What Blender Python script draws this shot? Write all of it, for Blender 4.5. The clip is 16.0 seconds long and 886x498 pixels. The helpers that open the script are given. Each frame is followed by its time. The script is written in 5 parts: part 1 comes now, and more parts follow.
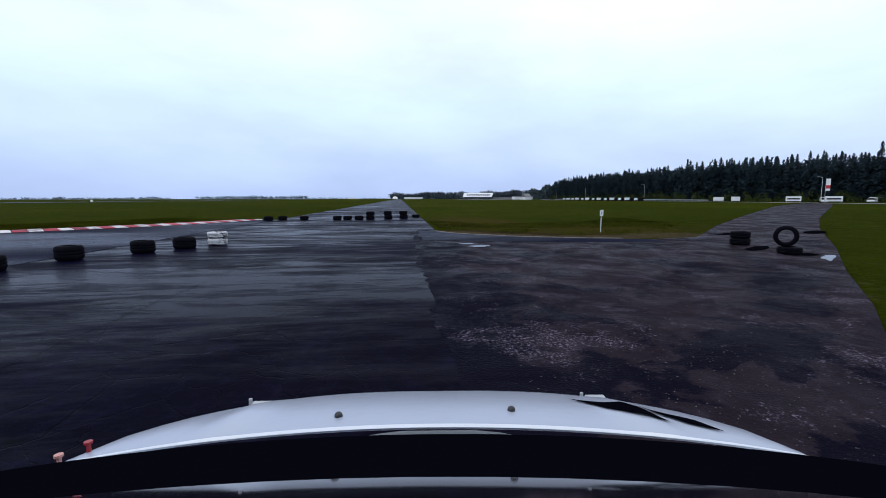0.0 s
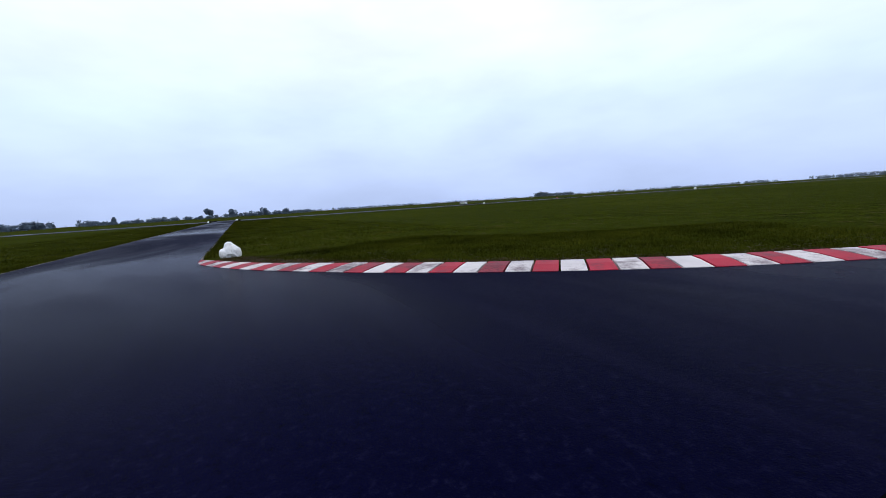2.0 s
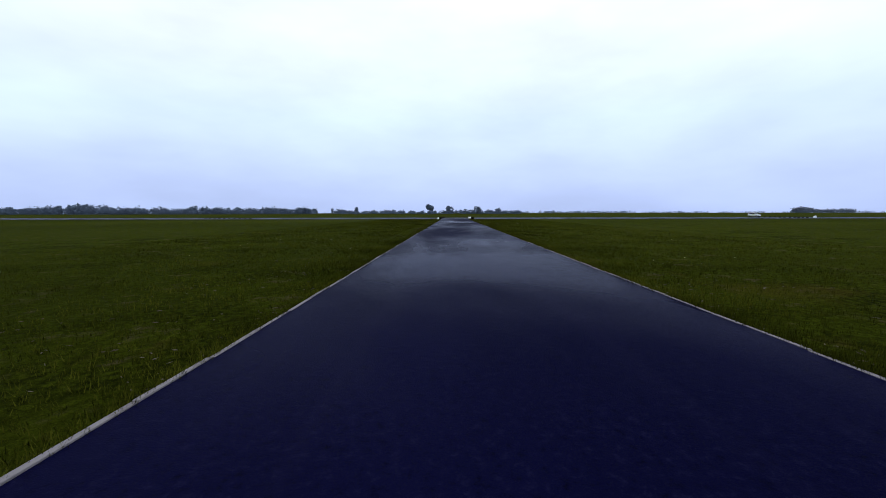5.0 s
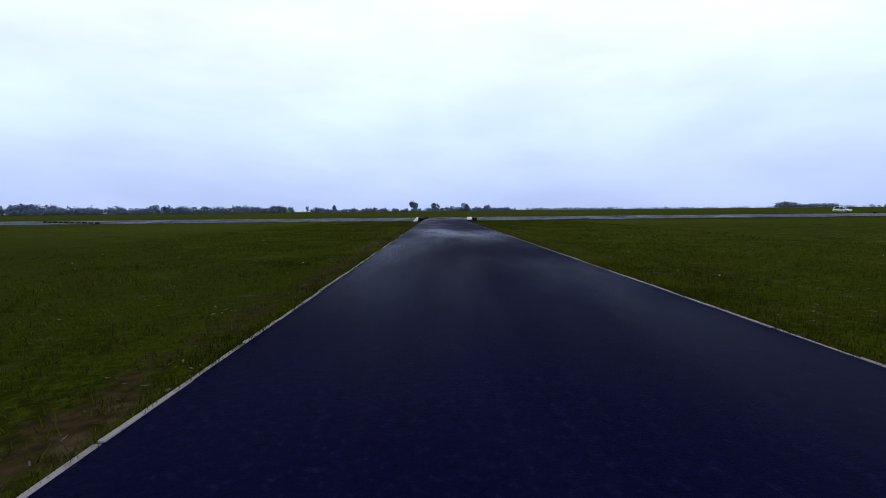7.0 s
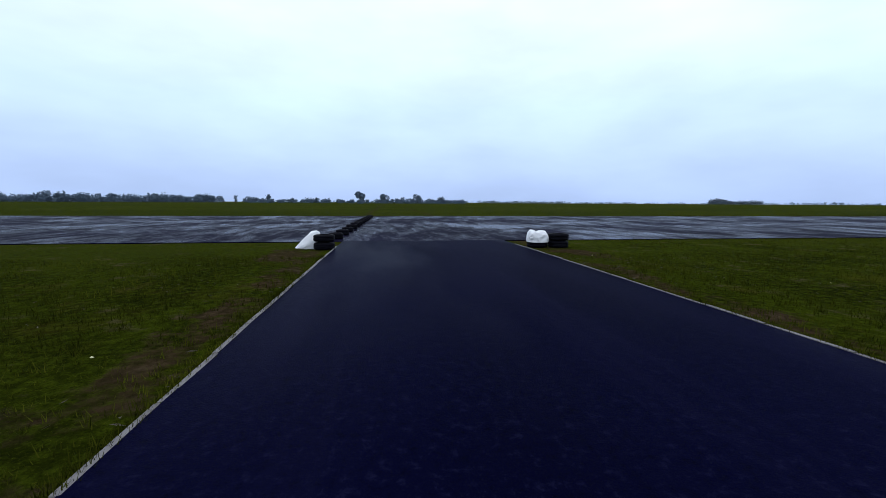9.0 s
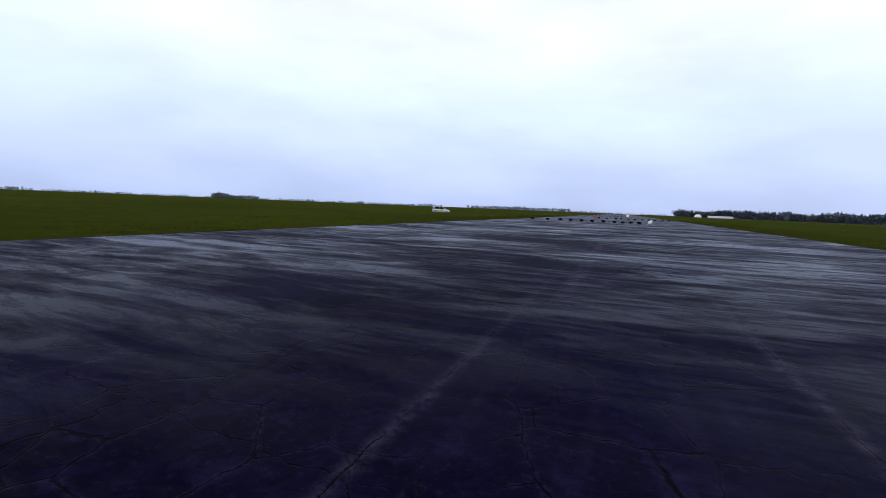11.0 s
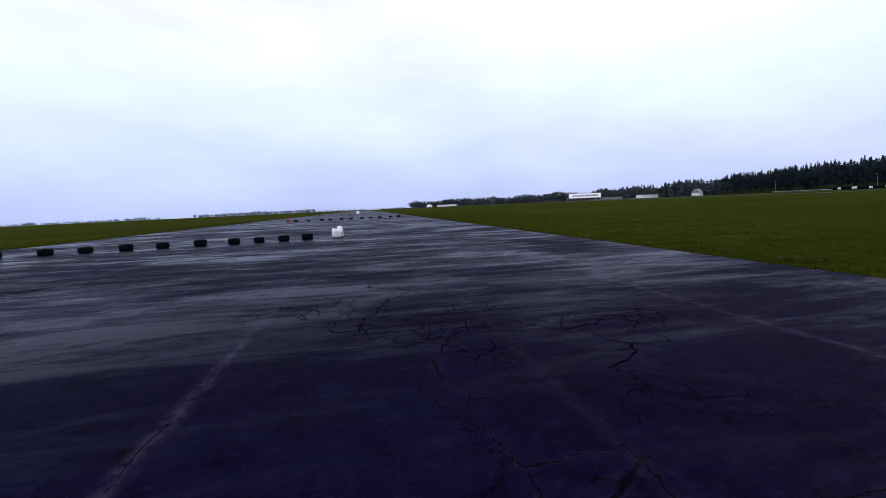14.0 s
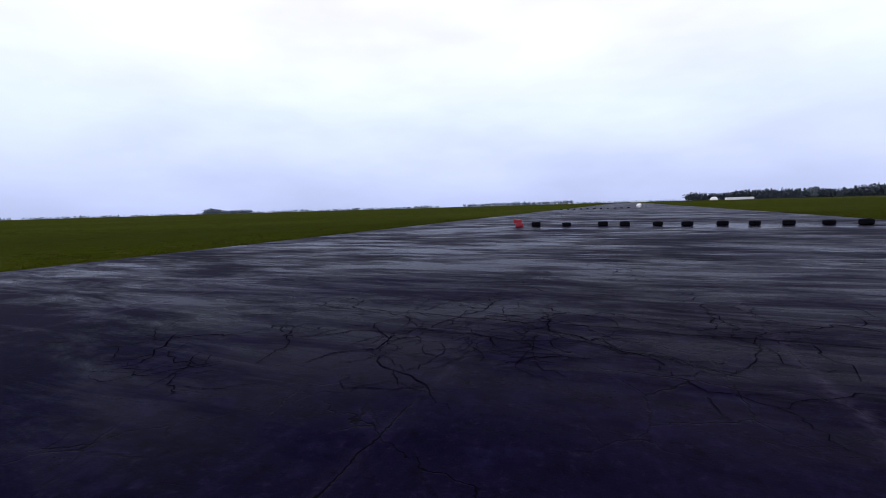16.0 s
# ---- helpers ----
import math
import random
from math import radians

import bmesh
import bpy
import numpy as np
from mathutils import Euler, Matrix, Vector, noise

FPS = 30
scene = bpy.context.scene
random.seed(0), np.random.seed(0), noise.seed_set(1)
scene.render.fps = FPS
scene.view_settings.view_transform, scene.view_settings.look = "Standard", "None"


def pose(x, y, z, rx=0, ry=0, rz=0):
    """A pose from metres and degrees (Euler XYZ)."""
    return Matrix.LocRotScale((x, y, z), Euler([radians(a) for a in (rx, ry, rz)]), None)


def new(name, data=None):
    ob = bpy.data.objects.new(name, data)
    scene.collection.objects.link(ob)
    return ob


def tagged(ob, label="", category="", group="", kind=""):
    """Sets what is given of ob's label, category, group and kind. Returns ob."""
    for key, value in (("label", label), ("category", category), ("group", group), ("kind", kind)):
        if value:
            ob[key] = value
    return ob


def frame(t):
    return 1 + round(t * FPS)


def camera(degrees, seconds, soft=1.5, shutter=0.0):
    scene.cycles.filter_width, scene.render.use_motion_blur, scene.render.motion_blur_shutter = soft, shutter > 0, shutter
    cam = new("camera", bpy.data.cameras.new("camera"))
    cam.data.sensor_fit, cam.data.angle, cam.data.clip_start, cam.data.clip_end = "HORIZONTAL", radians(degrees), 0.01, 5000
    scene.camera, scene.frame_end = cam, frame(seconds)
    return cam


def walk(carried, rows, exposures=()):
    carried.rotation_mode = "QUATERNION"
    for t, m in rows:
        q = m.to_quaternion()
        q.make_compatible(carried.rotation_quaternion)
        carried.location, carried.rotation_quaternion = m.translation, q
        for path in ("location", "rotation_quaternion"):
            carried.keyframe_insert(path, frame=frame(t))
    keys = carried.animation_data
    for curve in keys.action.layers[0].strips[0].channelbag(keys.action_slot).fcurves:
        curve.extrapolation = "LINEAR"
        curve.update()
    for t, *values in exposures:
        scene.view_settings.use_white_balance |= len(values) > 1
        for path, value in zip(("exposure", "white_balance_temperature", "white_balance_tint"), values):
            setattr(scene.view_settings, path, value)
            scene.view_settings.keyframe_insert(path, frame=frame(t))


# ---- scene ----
from mathutils.geometry import tessellate_polygon
from mathutils.bvhtree import BVHTree

# ---- camera ----
cam = camera(91.0, 16.0, soft=0.6)
ROWS = (
    (0.0, 41.87, 119.12, 1.40, -5.56, -6.63, -0.12),
    (0.5, 41.65, 125.11, 1.40, 2.76, -6.32, -2.22),
    (1.0, 40.39, 129.96, 1.40, 22.89, -6.72, -2.33),
    (1.5, 37.47, 134.18, 1.40, 42.97, -7.31, -4.05),
    (2.0, 34.38, 136.26, 1.40, 64.10, -6.06, -3.69),
    (2.5, 30.70, 137.37, 1.40, 81.24, -6.19, -3.43),
    (3.0, 25.61, 137.10, 1.40, 100.75, -6.47, -3.33),
    (3.5, 20.23, 135.18, 1.40, 105.02, -5.75, -0.52),
    (4.0, 13.60, 133.61, 1.40, 96.67, -4.57, 0.28),
    (4.5, 6.21, 132.49, 1.40, 92.58, -4.60, 0.15),
    (5.2, -6.26, 132.10, 1.40, 88.88, -4.74, -0.17),
    (5.9, -20.42, 132.42, 1.40, 87.33, -4.89, -0.51),
    (6.5, -33.22, 132.70, 1.40, 87.50, -4.94, -0.68),
    (7.0, -43.97, 132.78, 1.40, 88.04, -5.05, -0.54),
    (7.5, -55.12, 132.57, 1.40, 89.65, -6.61, -0.15),
    (8.0, -67.00, 132.42, 1.40, 88.75, -4.73, 1.30),
    (8.5, -78.71, 132.52, 1.40, 86.11, -5.74, -0.42),
    (9.0, -89.40, 133.29, 1.40, 81.33, -6.09, 0.32),
    (9.2, -93.24, 133.80, 1.40, 78.99, -6.15, 0.63),
    (9.6, -101.08, 135.92, 1.40, 71.43, -6.17, 0.86),
    (10.0, -107.86, 140.27, 1.40, 58.78, -6.01, 1.29),
    (10.4, -113.36, 146.02, 1.40, 43.65, -5.78, 1.76),
    (10.8, -117.37, 152.36, 1.40, 28.63, -5.53, 2.12),
    (11.3, -119.95, 159.85, 1.40, 14.00, -5.35, 2.20),
    (11.5, -120.39, 162.56, 1.40, 9.73, -5.00, 1.71),
    (12.0, -121.03, 169.57, 1.40, -4.48, -5.33, 1.95),
    (12.5, -120.04, 177.18, 1.40, -15.06, -4.95, 0.87),
    (13.0, -117.74, 185.43, 1.40, -18.48, -4.97, -0.79),
    (13.5, -115.11, 194.02, 1.40, -14.81, -5.24, -2.16),
    (14.0, -112.95, 203.57, 1.40, -9.61, -5.63, -2.67),
    (14.5, -111.84, 213.64, 1.40, -2.15, -5.26, -3.49),
    (15.0, -112.16, 225.50, 1.40, 8.47, -4.94, -4.01),
    (15.5, -114.44, 236.09, 1.40, 17.71, -5.24, -3.65),
    (16.0, -118.54, 246.31, 1.40, 23.11, -5.47, -1.66),
)
walk(cam, [(t, pose(x, y, z, 90 + pitch, 0, yaw) @ pose(0, 0, 0, 0, 0, lean)) for t, x, y, z, yaw, pitch, lean in ROWS],
     [(0, 0.0, 5840, 12), (1.5, 0.0, 6000, 14), (3, 0.0, 5830, 15), (4, 0.0, 5850, 17), (8.2, 0.0, 5780, 17), (9, 0.0, 5680, 10), (11.5, 0.0, 6100, 18), (13, 0.0, 6080, 20), (14.5, 0.0, 5950, 22), (16, 0.0, 6200, 22)])

# ---- overcast sky and the soft sun behind it ----
world = bpy.data.worlds.new("overcast")
scene.world = world
world.use_nodes = True
wn, wl = world.node_tree.nodes, world.node_tree.links
wn.clear()
w_out = wn.new("ShaderNodeOutputWorld")
w_bg = wn.new("ShaderNodeBackground")
w_sky = wn.new("ShaderNodeTexSky")
w_sky.sky_type, w_sky.sun_disc = "NISHITA", False
w_sky.sun_elevation, w_sky.sun_rotation = radians(48), radians(70)
w_sky.air_density, w_sky.dust_density = 1.0, 4.0
w_co = wn.new("ShaderNodeTexCoord")
w_sep = wn.new("ShaderNodeSeparateXYZ")
w_ramp = wn.new("ShaderNodeValToRGB")
w_ramp.color_ramp.elements[0].position, w_ramp.color_ramp.elements[0].color = 0.0, (0.48, 0.575, 0.79, 1)
w_ramp.color_ramp.elements[1].position, w_ramp.color_ramp.elements[1].color = 0.62, (1.0, 1.0, 1.0, 1)
for at, col in ((0.08, (0.57, 0.675, 0.89, 1)), (0.2, (0.74, 0.87, 1.0, 1)), (0.36, (0.93, 0.99, 1.0, 1))):
    el = w_ramp.color_ramp.elements.new(at)
    el.color = col
w_noise = wn.new("ShaderNodeTexNoise")
w_noise.inputs["Scale"].default_value, w_noise.inputs["Detail"].default_value = 3.0, 4.0
w_map = wn.new("ShaderNodeMapping")
w_map.inputs["Scale"].default_value = (1, 1, 3.0)
w_mr = wn.new("ShaderNodeMapRange")
w_mr.inputs["From Min"].default_value, w_mr.inputs["From Max"].default_value = 0.3, 0.7
w_mr.inputs["To Min"].default_value, w_mr.inputs["To Max"].default_value = 0.89, 1.08
w_mul = wn.new("ShaderNodeVectorMath")
w_mul.operation = "SCALE"
w_dim = wn.new("ShaderNodeVectorMath")
w_dim.operation = "SCALE"
w_dim.inputs["Scale"].default_value = 0.1
w_mix = wn.new("ShaderNodeMix")
w_mix.data_type = "RGBA"
w_mix.inputs["Factor"].default_value = 0.92
wl.new(w_co.outputs["Generated"], w_sep.inputs[0])
wl.new(w_sep.outputs["Z"], w_ramp.inputs["Fac"])
wl.new(w_co.outputs["Generated"], w_map.inputs["Vector"])
wl.new(w_map.outputs["Vector"], w_noise.inputs["Vector"])
wl.new(w_noise.outputs["Fac"], w_mr.inputs["Value"])
wl.new(w_ramp.outputs["Color"], w_mul.inputs[0])
wl.new(w_mr.outputs["Result"], w_mul.inputs["Scale"])
wl.new(w_sky.outputs["Color"], w_dim.inputs[0])
wl.new(w_dim.outputs["Vector"], w_mix.inputs["A"])
wl.new(w_mul.outputs["Vector"], w_mix.inputs["B"])
wl.new(w_mix.outputs["Result"], w_bg.inputs["Color"])
w_bg.inputs["Strength"].default_value = 1.16
wl.new(w_bg.outputs[0], w_out.inputs[0])
sun = new("sun", bpy.data.lights.new("sun", "SUN"))
sun.data.energy, sun.data.angle, sun.data.color = 0.5, radians(30), (1.0, 0.97, 0.92)
sun.matrix_world = pose(0, 0, 60, 42, 0, -70)


# ---- materials ----
class Mat:
    """A small builder for node materials on object-space coordinates in metres."""

    def __init__(self, name, rough=0.6, metal=0.0, spec=0.5, tint=(1.0, 1.0, 1.0)):
        self.m = bpy.data.materials.new(name)
        self.m.use_nodes = True
        self.n, self.l = self.m.node_tree.nodes, self.m.node_tree.links
        self.b = self.n["Principled BSDF"]
        self.b.inputs["Roughness"].default_value = rough
        self.b.inputs["Metallic"].default_value = metal
        self.b.inputs["Specular IOR Level"].default_value = spec
        self.b.inputs["Specular Tint"].default_value = (*tint, 1)
        self.co = self.n.new("ShaderNodeTexCoord").outputs["Object"]

    def scaled(self, sx, sy, sz, co=None, turn=0.0):
        q = self.n.new("ShaderNodeMapping")
        q.inputs["Scale"].default_value = (sx, sy, sz)
        q.inputs["Rotation"].default_value = (0, 0, radians(turn))
        self.l.new(co or self.co, q.inputs["Vector"])
        return q.outputs["Vector"]

    def noise(self, scale, detail=4.0, co=None, rough=0.55, distort=0.0):
        q = self.n.new("ShaderNodeTexNoise")
        q.inputs["Scale"].default_value, q.inputs["Detail"].default_value = scale, detail
        q.inputs["Roughness"].default_value, q.inputs["Distortion"].default_value = rough, distort
        self.l.new(co or self.co, q.inputs["Vector"])
        return q.outputs["Fac"]

    def cells(self, scale, co=None, feature="DISTANCE_TO_EDGE"):
        q = self.n.new("ShaderNodeTexVoronoi")
        q.feature = feature
        q.inputs["Scale"].default_value = scale
        self.l.new(co or self.co, q.inputs["Vector"])
        return q.outputs["Distance"]

    def warped(self, scale, amount, co=None):
        q = self.n.new("ShaderNodeTexNoise")
        q.inputs["Scale"].default_value, q.inputs["Detail"].default_value = scale, 3.0
        self.l.new(co or self.co, q.inputs["Vector"])
        s = self.n.new("ShaderNodeVectorMath")
        s.operation = "MULTIPLY_ADD"
        s.inputs[1].default_value = (amount, amount, 0)
        self.l.new(q.outputs["Color"], s.inputs[0])
        self.l.new(co or self.co, s.inputs[2])
        return s.outputs["Vector"]

    def span(self, v, a, b, lo=0.0, hi=1.0):
        q = self.n.new("ShaderNodeMapRange")
        for key, value in (("From Min", a), ("From Max", b), ("To Min", lo), ("To Max", hi)):
            q.inputs[key].default_value = value
        self.l.new(v, q.inputs["Value"])
        return q.outputs["Result"]

    def math(self, op, a, b):
        q = self.n.new("ShaderNodeMath")
        q.operation = op
        for i, v in enumerate((a, b)):
            if isinstance(v, (int, float)):
                q.inputs[i].default_value = v
            else:
                self.l.new(v, q.inputs[i])
        return q.outputs[0]

    def mix(self, f, a, b):
        q = self.n.new("ShaderNodeMix")
        q.data_type = "RGBA"
        for key, v in (("Factor", f), ("A", a), ("B", b)):
            if isinstance(v, tuple):
                q.inputs[key].default_value = (*v, 1)
            elif isinstance(v, (int, float)):
                q.inputs[key].default_value = v
            else:
                self.l.new(v, q.inputs[key])
        return q.outputs["Result"]

    def ellipse(self, cx, cy, rx, ry, turn):
        """1 in the middle of a turned ellipse, falling to 0 at its rim."""
        q = self.n.new("ShaderNodeMapping")
        q.vector_type = "TEXTURE"
        q.inputs["Location"].default_value = (cx, cy, 0)
        q.inputs["Rotation"].default_value = (0, 0, radians(turn))
        q.inputs["Scale"].default_value = (rx, ry, 1000)
        self.l.new(self.co, q.inputs["Vector"])
        d = self.n.new("ShaderNodeVectorMath")
        d.operation = "LENGTH"
        self.l.new(q.outputs["Vector"], d.inputs[0])
        return self.span(d.outputs["Value"], 0.0, 1.0, 1.0, 0.0)

    def gain(self, c, rgb):
        q = self.n.new("ShaderNodeVectorMath")
        q.operation = "MULTIPLY"
        q.inputs[1].default_value = rgb
        self.l.new(c, q.inputs[0])
        return q.outputs["Vector"]

    def random(self):
        return self.n.new("ShaderNodeObjectInfo").outputs["Random"]

    def island(self):
        return self.n.new("ShaderNodeNewGeometry").outputs["Random Per Island"]

    def axis(self, i, co=None):
        q = self.n.new("ShaderNodeSeparateXYZ")
        self.l.new(co or self.co, q.inputs[0])
        return q.outputs[i]

    def colour(self, c):
        if isinstance(c, tuple):
            self.b.inputs["Base Color"].default_value = (*c, 1)
        else:
            self.l.new(c, self.b.inputs["Base Color"])
        return self

    def rough(self, v):
        self.l.new(v, self.b.inputs["Roughness"])
        return self

    def bump(self, v, strength=0.3, distance=0.02):
        q = self.n.new("ShaderNodeBump")
        q.inputs["Strength"].default_value, q.inputs["Distance"].default_value = strength, distance
        self.l.new(v, q.inputs["Height"])
        self.l.new(q.outputs["Normal"], self.b.inputs["Normal"])
        return self


def grass_material():
    k = Mat("meadow_grass", rough=0.95, spec=0.002)
    fine = k.noise(9.0, 6.0, k.scaled(1, 1, 1))
    mid = k.noise(0.55, 5.0)
    wide = k.noise(0.06, 4.0)
    c = k.mix(k.span(mid, 0.40, 0.62), (0.007, 0.010, 0.001), (0.022, 0.032, 0.0015))
    c = k.mix(k.span(wide, 0.42, 0.66), c, (0.030, 0.038, 0.003))
    c = k.mix(k.span(fine, 0.42, 0.75), c, (0.042, 0.061, 0.004))
    blade = k.noise(42.0, 4.0, rough=0.7)
    c = k.mix(k.span(blade, 0.50, 0.34, 0, 0.7), c, (0.003, 0.004, 0.0008))
    c = k.mix(k.span(blade, 0.58, 0.74, 0, 0.7), c, (0.080, 0.094, 0.010))
    dry = k.noise(0.22, 6.0, k.scaled(1, 1, 1))
    c = k.mix(k.span(dry, 0.62, 0.74, 0, 0.5), c, (0.055, 0.045, 0.010))
    # dry, thin grass by the apron's corner and along the old strip
    thin = k.math("MAXIMUM", k.ellipse(51.0, 138.2, 9.5, 5.0, 8), k.ellipse(46.5, 146.0, 4.0, 11.0, 0))
    thin = k.math("ADD", thin, k.span(k.noise(0.9, 6.0, k.scaled(0.6, 1.2, 1), rough=0.7), 0.3, 0.7, -0.25, 0.60))
    c = k.mix(k.span(thin, 0.35, 0.70, 0, 0.8), c, k.mix(k.span(fine, 0.35, 0.65), (0.018, 0.013, 0.004), (0.068, 0.056, 0.018)))
    # trodden soil beside the link road and behind the kerbs
    rag = k.noise(1.1, 6.0, rough=0.7)
    lane = k.math("ADD", k.axis(1), k.math("MULTIPLY", k.axis(0), math.tan(radians(1.27))))
    south = k.span(k.math("ABSOLUTE", k.math("SUBTRACT", lane, 129.2), 0), 0.15, 0.75, 0.48, 0)
    south = k.math("MULTIPLY", south, k.span(k.axis(0), -18, -40, 0, 1))
    north = k.span(k.math("ABSOLUTE", k.math("SUBTRACT", lane, 136.2), 0), 0.15, 0.75, 0.48, 0)
    north = k.math("MULTIPLY", north, k.span(k.axis(0), -48, -70, 0, 1))
    soil = k.math("MAXIMUM", south, north)
    # a bare strip behind the round kerb
    reach = k.math("MULTIPLY", k.math("SUBTRACT", 1.0, k.ellipse(9.64, 157.91, 40, 40, 0)), 40)
    bare = k.span(k.math("ABSOLUTE", k.math("SUBTRACT", reach, 23.2), 0), 0.35, 1.05, 0.95, 0)
    bare = k.math("MULTIPLY", bare, k.math("MULTIPLY", k.span(k.axis(0), 16.5, 19.0), k.span(k.axis(1), 150, 146)))
    soil = k.math("MAXIMUM", soil, bare)
    for cx, cy, rx, ry, turn in ((18.6, 136.7, 2.2, 0.9, 15), (46.6, 136.4, 5.5, 1.9, -36), (51.5, 135.0, 4.2, 2.2, -5), (15.4, 129.0, 3.0, 0.9, 2),
                                 (20.3, 127.9, 2.4, 1.2, -38), (-101.6, 130.9, 2.4, 1.1, 0), (-101.4, 139.0, 2.6, 1.1, 8)):
        soil = k.math("MAXIMUM", soil, k.math("MULTIPLY", k.ellipse(cx, cy, rx, ry, turn), 0.95))
    soil = k.span(k.math("ADD", soil, k.span(rag, 0.3, 0.7, -0.42, 0.42)), 0.34, 0.56)
    earth = k.mix(k.span(fine, 0.3, 0.7), (0.014, 0.009, 0.007), (0.048, 0.031, 0.025))
    c = k.mix(k.math("MULTIPLY", soil, 0.92), c, earth)
    # washed-out sand behind the apron's edge stones
    sand = k.ellipse(44.6, 137.1, 1.9, 0.9, -50)
    for cx, cy, rx, ry, turn in ((46.6, 135.6, 2.0, 0.9, -38), (49.3, 134.5, 2.5, 1.0, -16), (52.0, 134.9, 2.6, 1.8, 10)):
        sand = k.math("MAXIMUM", sand, k.ellipse(cx, cy, rx, ry, turn))
    sand = k.span(k.math("ADD", sand, k.span(rag, 0.3, 0.7, -0.35, 0.35)), 0.12, 0.42, 0, 0.9)
    c = k.mix(sand, c, k.mix(k.span(fine, 0.35, 0.65), (0.036, 0.027, 0.022), (0.10, 0.080, 0.066)))
    c = k.mix(k.span(k.noise(0.03, 4.0, rough=0.6), 0.42, 0.60, 0, 0.55), c, (0.012, 0.019, 0.002))
    k.colour(k.gain(c, (1.24, 1.14, 0.86))).bump(k.math("ADD", k.math("ADD", fine, k.math("MULTIPLY", blade, 0.5)), k.math("MULTIPLY", mid, 2.0)), 0.9, 0.12)
    return k.m


def old_asphalt_material(name="old_wet_asphalt", cracks=1.0, marks=(), gloss=0.005, hue=(0.31, 0.275, 0.47)):
    k = Mat(name, rough=0.4, spec=gloss, tint=(0.58, 0.53, 1.0))
    grain = k.noise(55.0, 3.0)
    patch = k.noise(0.35, 6.0, k.scaled(1.0, 0.55, 1))
    wide = k.noise(0.09, 4.0, k.scaled(1.0, 0.5, 1))
    streak = k.noise(1.0, 4.0, k.scaled(1.6, 0.09, 1))
    c = k.mix(k.span(patch, 0.33, 0.7), (0.0018, 0.0018, 0.0125), (0.0115, 0.0100, 0.039))
    c = k.mix(k.span(wide, 0.4, 0.65, 0, 0.6), c, (0.013, 0.009, 0.019))
    mid = k.noise(3.2, 6.0, rough=0.7)
    c = k.mix(k.span(mid, 0.52, 0.72, 0, 0.8), c, (0.023, 0.0205, 0.053))
    c = k.mix(k.span(mid, 0.46, 0.30, 0, 0.8), c, (0.0015, 0.0015, 0.004))
    fine = k.noise(13.0, 5.0, rough=0.75)
    c = k.mix(k.span(fine, 0.55, 0.72, 0, 0.7), c, (0.036, 0.032, 0.060))
    c = k.mix(k.span(fine, 0.45, 0.30, 0, 0.7), c, (0.0015, 0.0015, 0.004))
    c = k.mix(k.span(streak, 0.56, 0.74, 0, 0.45), c, (0.040, 0.037, 0.056))
    c = k.mix(k.span(grain, 0.6, 0.85, 0, 0.3), c, (0.05, 0.047, 0.055))
    # cracks of three sizes, gathered in clusters, with pale lips
    big = k.cells(0.24, k.warped(3.5, 0.42))
    small = k.cells(1.5, k.scaled(1.0, 0.8, 1, k.warped(9.0, 0.10)))
    tiny = k.cells(5.0, k.warped(14.0, 0.05))
    where = k.span(k.noise(0.30, 4.0, k.scaled(1.0, 0.45, 1)), 0.46, 0.53)
    near = k.math("MULTIPLY", k.span(big, 0.01, 0.07, 1, 0), k.span(k.noise(0.3, 2.0), 0.44, 0.54))
    zone = k.math("MULTIPLY", k.math("MAXIMUM", where, near), k.span(k.noise(0.9, 3.0), 0.36, 0.48))
    crack = k.math("MULTIPLY", k.span(small, 0.004, 0.013, 1, 0), zone)
    crack = k.math("MAXIMUM", crack, k.math("MULTIPLY", k.span(big, 0.0005, 0.0022, 1, 0), k.span(k.noise(0.5, 3.0), 0.42, 0.52)))
    crack = k.math("MAXIMUM", crack, k.math("MULTIPLY", k.span(tiny, 0.004, 0.018, 1, 0), k.math("MULTIPLY", k.span(k.noise(0.3, 3.0), 0.56, 0.64), 0.7)))
    lips = k.math("MULTIPLY", k.math("MULTIPLY", k.span(small, 0.008, 0.05, 1, 0), zone), k.span(fine, 0.42, 0.6))
    c = k.mix(k.math("MULTIPLY", lips, 0.40 * cracks), c, (0.050, 0.046, 0.072))
    c = k.mix(k.math("MULTIPLY", crack, 0.9 * cracks), c, (0.0012, 0.0012, 0.0025))
    # paving joints every 2.78 m: a ragged dark line in a washed, dusty band
    across = k.math("ADD", k.axis(0), k.span(k.noise(2.2, 5.0, rough=0.7), 0.3, 0.7, -0.04, 0.04))
    off = k.math("MULTIPLY", k.math("ABSOLUTE", k.math("SUBTRACT", k.math("FRACT", k.math("ADD", k.math("DIVIDE", k.math("ADD", across, 119.95), 2.78), 100.5), 0), 0.5), 0), 2.78)
    lane = k.noise(0.36, 1.0, k.scaled(1.0, 0.06, 1))
    dust = k.math("MULTIPLY", k.math("POWER", k.span(off, 0.0, 0.12, 1, 0), 1.6), k.span(lane, 0.42, 0.56, 0.22, 1))
    dust = k.math("MULTIPLY", dust, k.span(k.noise(7.0, 6.0, rough=0.8), 0.40, 0.60, 0.03, 1))
    c = k.mix(k.math("MULTIPLY", dust, 0.58 * cracks * cracks), c, (0.150, 0.148, 0.155))
    joint = k.math("MULTIPLY", k.span(off, 0.003, 0.010, 1, 0), k.span(k.noise(0.9, 4.0), 0.44, 0.52))
    c = k.mix(k.math("MULTIPLY", joint, 0.9 * cracks), c, (0.0012, 0.0012, 0.0025))
